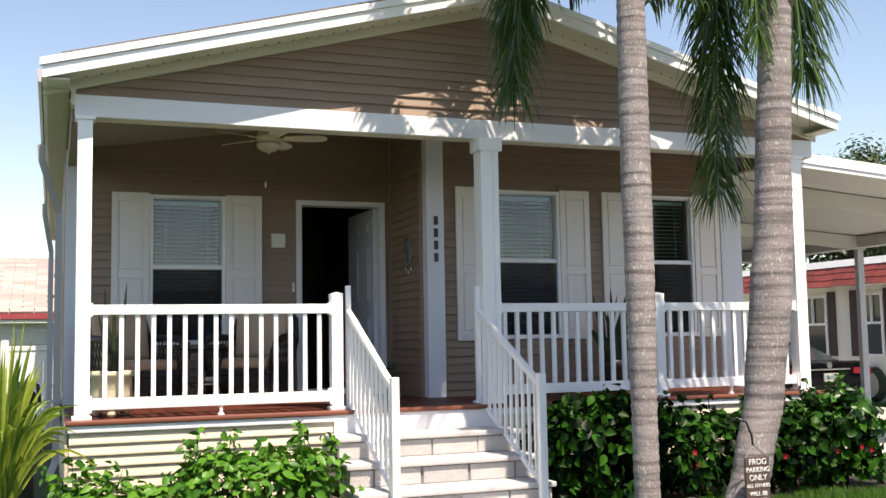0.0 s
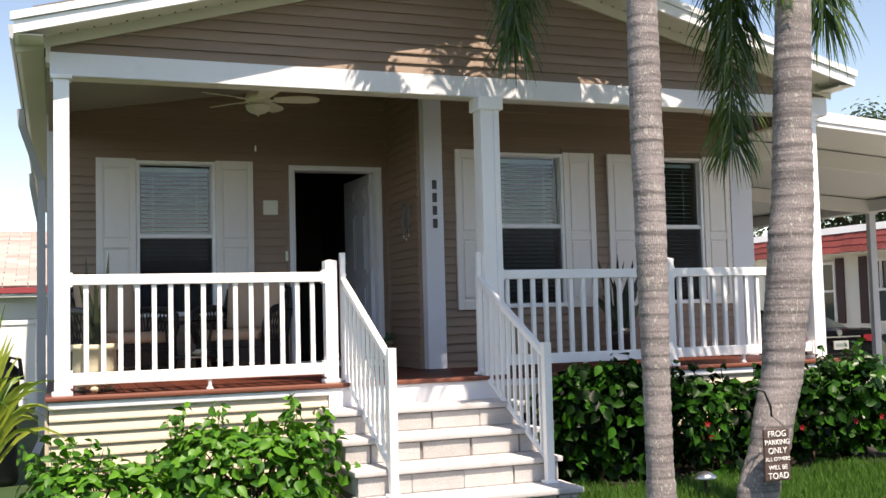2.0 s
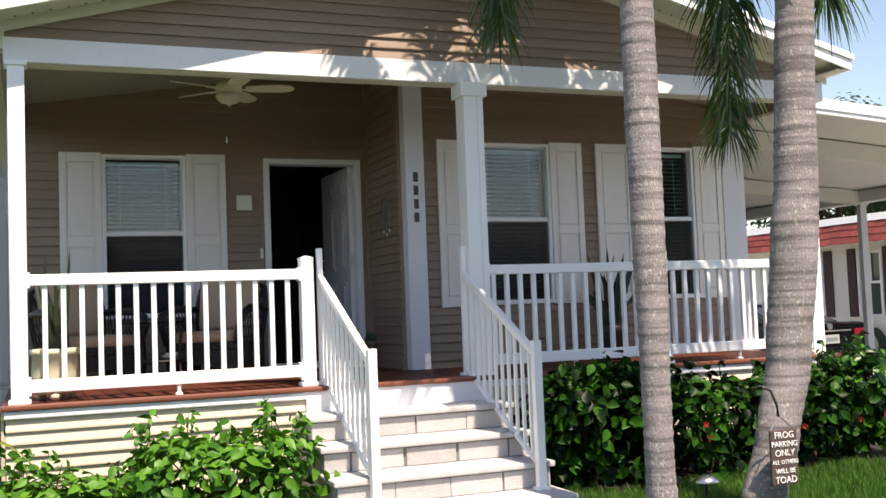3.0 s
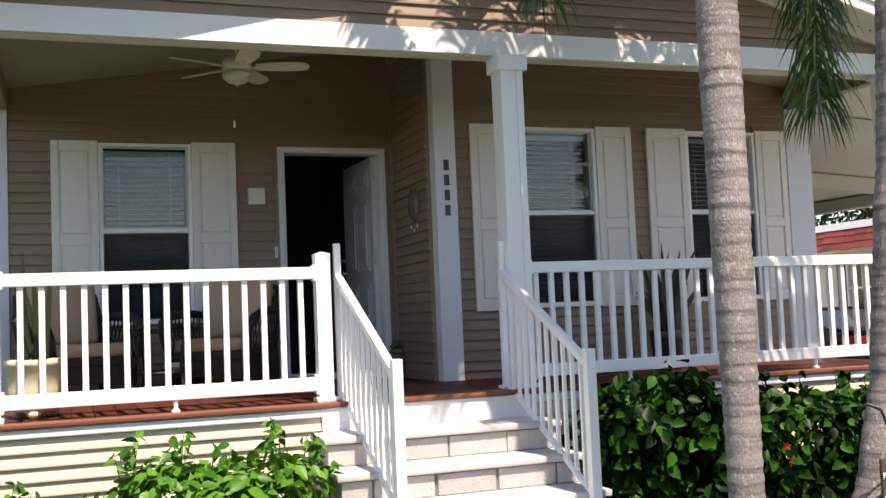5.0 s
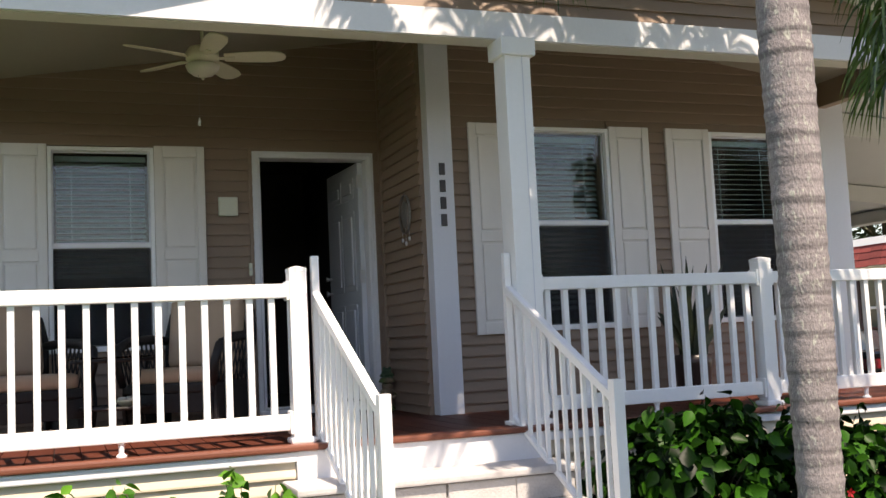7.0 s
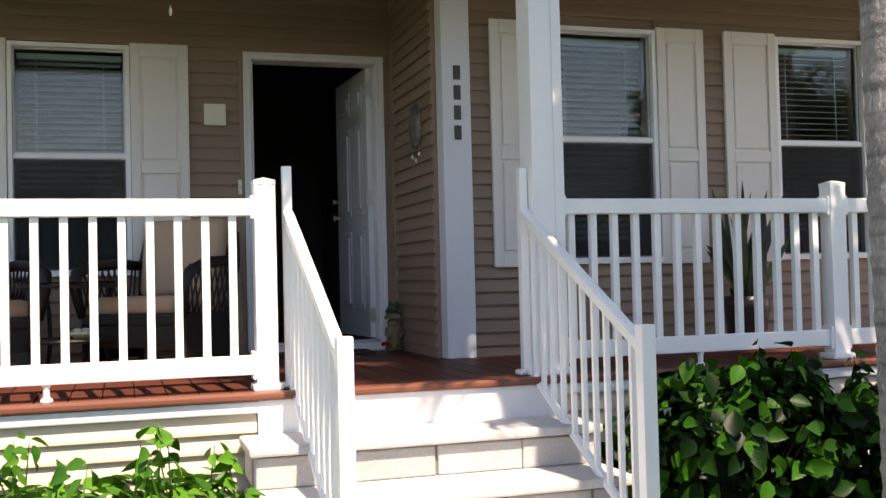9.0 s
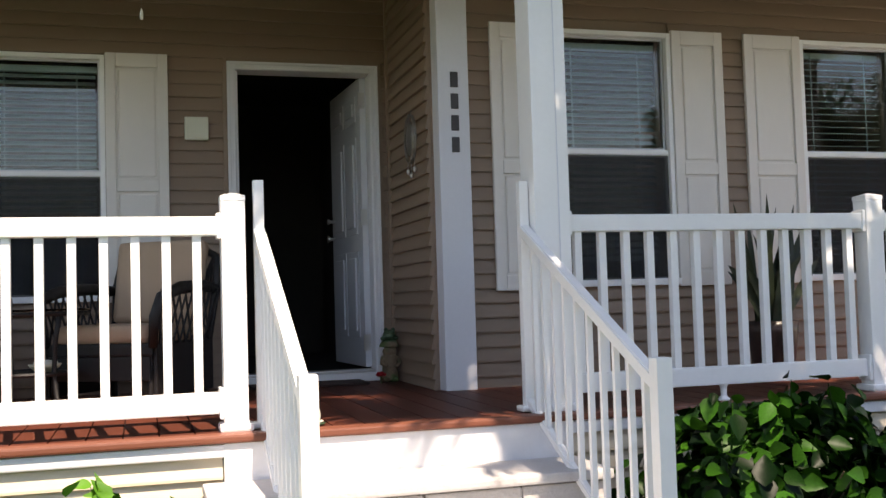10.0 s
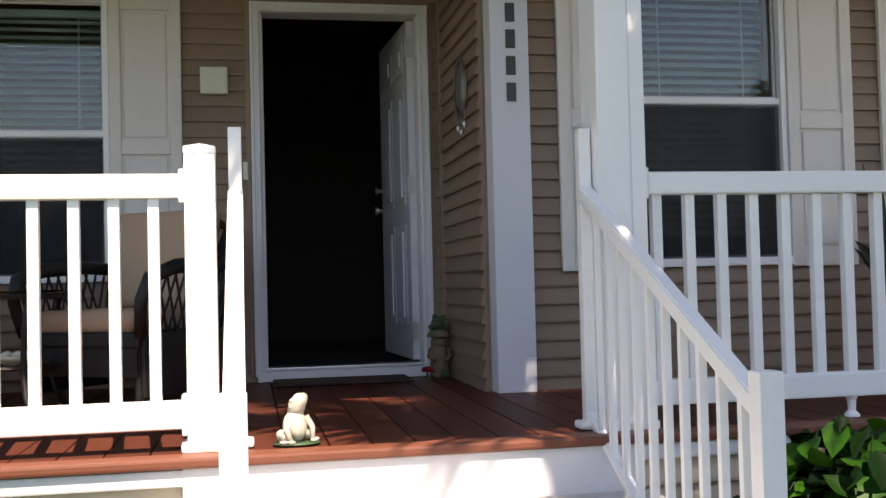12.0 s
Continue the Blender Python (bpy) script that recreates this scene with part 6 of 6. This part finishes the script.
# ---- trees behind the houses ----
def tree(at, height, spread, seed, label, clumps=34):
    rnd = random.Random(seed)
    t = thing("tree", at, label, "tree", group="background trees")
    bm = bmesh.new()
    tube(bm, [(at[0], at[1], at[2] - 0.1), (at[0] + 0.1, at[1], height * 0.3), (at[0] - 0.1, at[1], height * 0.55), (at[0], at[1], height * 0.8)], [0.3, 0.22, 0.15, 0.06], 10)
    for k in range(7):
        a = k * 0.9 + rnd.uniform(0, 0.5)
        z0 = height * rnd.uniform(0.35, 0.6)
        tube(bm, [(at[0], at[1], z0), (at[0] + spread * 0.4 * math.cos(a), at[1] + spread * 0.4 * math.sin(a), z0 + height * 0.15), (at[0] + spread * 0.75 * math.cos(a), at[1] + spread * 0.75 * math.sin(a), z0 + height * 0.28)], [0.12, 0.07, 0.02], 6)
    part("trunk", bm, M_twig, t, smooth=True)
    pts = []
    for k in range(clumps):
        u = Vector((rnd.gauss(0, 1), rnd.gauss(0, 1), rnd.gauss(0, 0.8))).normalized()
        c = Vector((at[0] + u.x * spread * rnd.uniform(0.4, 0.9), at[1] + u.y * spread * rnd.uniform(0.4, 0.9), height * 0.68 + u.z * height * 0.3 * rnd.uniform(0.5, 1.0)))
        rr = rnd.uniform(0.35, 0.75) * spread * 0.42
        for j in range(150):
            w = Vector((rnd.gauss(0, 1), rnd.gauss(0, 1), rnd.gauss(0, 0.8))).normalized() * rr * rnd.uniform(0.5, 1.05)
            pts.append((c + w, w + Vector((0, 0, 0.5)), rnd.uniform(0.14, 0.28)))
    src_v = np.array([v.co[:] for v in LEAF.vertices])
    src_f = [tuple(f.vertices) for f in LEAF.polygons]
    vs, fs = [], []
    base = base_of(t)
    for p, n, s in pts:
        m = np.array(leaf_pose(p - base, n, s, rnd))
        k = len(vs) * len(src_v)
        vs.append(src_v @ m[:3, :3].T + m[:3, 3])
        fs += [tuple(i + k for i in f) for f in src_f]
    me = bpy.data.meshes.new("crown")
    me.from_pydata(np.concatenate(vs).tolist(), [], fs)
    me.materials.append(M_leaf_far)
    ob = new("crown", me)
    ob.parent = t
    return t


tree((29.2, 26.0, 0), 9.7, 4.4, 1, "leafy green tree behind the neighbouring house", 90)
tree((35.5, 27.0, 0), 10.2, 4.6, 21, "leafy green tree behind the neighbouring house", 90)
tree((24.0, 30.0, 0), 7.2, 4.0, 2, "leafy green tree behind the carport")
tree((17.5, 29.0, 0), 6.0, 3.8, 3, "leafy green tree behind the carport")
tree((-20.0, -27.0, 0), 4.6, 3.6, 11, "leafy green tree across the street")
tree((-11.5, -25.5, 0), 4.2, 3.4, 12, "leafy green tree across the street")
tree((-4.0, -27.0, 0), 4.5, 3.6, 13, "leafy green tree across the street")
tree((3.5, -25.0, 0), 4.1, 3.5, 14, "leafy green tree across the street")
tree((10.5, -27.0, 0), 4.5, 3.7, 15, "leafy green tree across the street")
tree((18.0, -26.0, 0), 4.4, 3.6, 16, "leafy green tree across the street")
tree((24.5, -27.0, 0), 10.0, 4.6, 17, "tall leafy tree across the street")
tree((32.0, -25.0, 0), 9.6, 4.6, 18, "tall leafy tree across the street")
# unseen belt of leaves, added so the window panes reflect something dark
rnd = random.Random(77)
base_pts = [(Vector((rnd.uniform(-34, 34), rnd.uniform(-31.5, -29.5), rnd.uniform(0.3, 4.3) - 0.7 * rnd.random())), Vector((rnd.uniform(-1, 1), rnd.uniform(0.2, 1), rnd.uniform(0, 1))), rnd.uniform(0.45, 0.8)) for k in range(15000)]
base_pts += [(Vector((rnd.uniform(18, 44), rnd.uniform(-31.5, -29.5), rnd.uniform(3.0, 8.6))), Vector((rnd.uniform(-1, 1), rnd.uniform(0.2, 1), rnd.uniform(0, 1))), rnd.uniform(0.45, 0.8)) for k in range(9000)]
src_v = np.array([v.co[:] for v in LEAF.vertices])
src_f = [tuple(f.vertices) for f in LEAF.polygons]
vs, fs = [], []
for p, n, sz_ in base_pts:
    m = np.array(leaf_pose(p, n, sz_, rnd))
    k = len(vs) * len(src_v)
    vs.append(src_v @ m[:3, :3].T + m[:3, 3])
    fs += [tuple(i + k for i in f) for f in src_f]
me = bpy.data.meshes.new("far_woods")
me.from_pydata(np.concatenate(vs).tolist(), [], fs)
me.materials.append(M_leaf_far)
tagged(new("far_woods", me), "unseen leaf belt across the street, added to darken window reflections", "woods", kind="stuff")
tree((-8.5, 40.0, 0), 5.6, 4.5, 5, "low leafy tree beyond the open-side house")

# ---- lawn blades ----
rng = np.random.default_rng(3)
n = 46000
gx_ = rng.uniform(0.15, 5.0, n)
gy_ = rng.uniform(-5.2, -2.2, n)
keep = (gy_ < -2.42 + 0.08 * np.sin(gx_ * 5)) & (np.hypot((gx_ - 1.02) / 0.5, (gy_ + 3.72) / 0.36) > 1.0)
gx_, gy_ = gx_[keep], gy_[keep]
yx, yy = rng.uniform(-9.0, 5.0, 70000), rng.uniform(-10.78, -2.75, 70000)
yard = ~((yx > 0.15) & (yy > -5.2)) & (np.hypot((yx - 1.02) / 0.5, (yy + 3.72) / 0.36) > 1.0)
gx_, gy_ = np.concatenate([gx_, yx[yard]]), np.concatenate([gy_, yy[yard]])
extra = 5000
gx_ = np.concatenate([gx_, rng.uniform(8.15, 8.75, extra), rng.uniform(11.2, 12.0, extra)])
gy_ = np.concatenate([gy_, rng.uniform(-2, 9, extra), rng.uniform(0, 9, extra)])
n = len(gx_)
h = rng.uniform(0.045, 0.105, n)
an = rng.uniform(0, 6.28, n)
ln = rng.uniform(0.0, 0.05, n)
w = 0.0035
verts = np.zeros((n, 4, 3))
dx, dy = np.cos(an), np.sin(an)
verts[:, 0] = np.stack([gx_ - w * dy, gy_ + w * dx, np.full(n, GZ - 0.012)], 1)
verts[:, 1] = np.stack([gx_ + w * dy, gy_ - w * dx, np.full(n, GZ - 0.012)], 1)
verts[:, 2] = np.stack([gx_ + dx * ln * 0.5 + w * 0.7 * dy, gy_ + dy * ln * 0.5 - w * 0.7 * dx, GZ + h * 0.6], 1)
verts[:, 3] = np.stack([gx_ + dx * ln, gy_ + dy * ln, GZ + h], 1)
faces = []
for i in range(n):
    faces += [(4 * i, 4 * i + 1, 4 * i + 2), (4 * i, 4 * i + 2, 4 * i + 3)]
me = bpy.data.meshes.new("grass")
me.from_pydata(verts.reshape(-1, 3).tolist(), [], faces)
me.materials.append(M_grass)
tagged(new("grass", me), "short bright green lawn grass", "grass", kind="stuff")

# ---- deck boards ----
BW = 0.143
x = XL + 0.004
while x < XR - 0.01:
    x1 = min(x + BW - 0.005, XR)
    y1 = YW1 + 0.01 if x < -0.01 else YW2 + 0.01
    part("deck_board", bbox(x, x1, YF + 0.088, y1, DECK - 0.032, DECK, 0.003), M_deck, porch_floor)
    x += BW
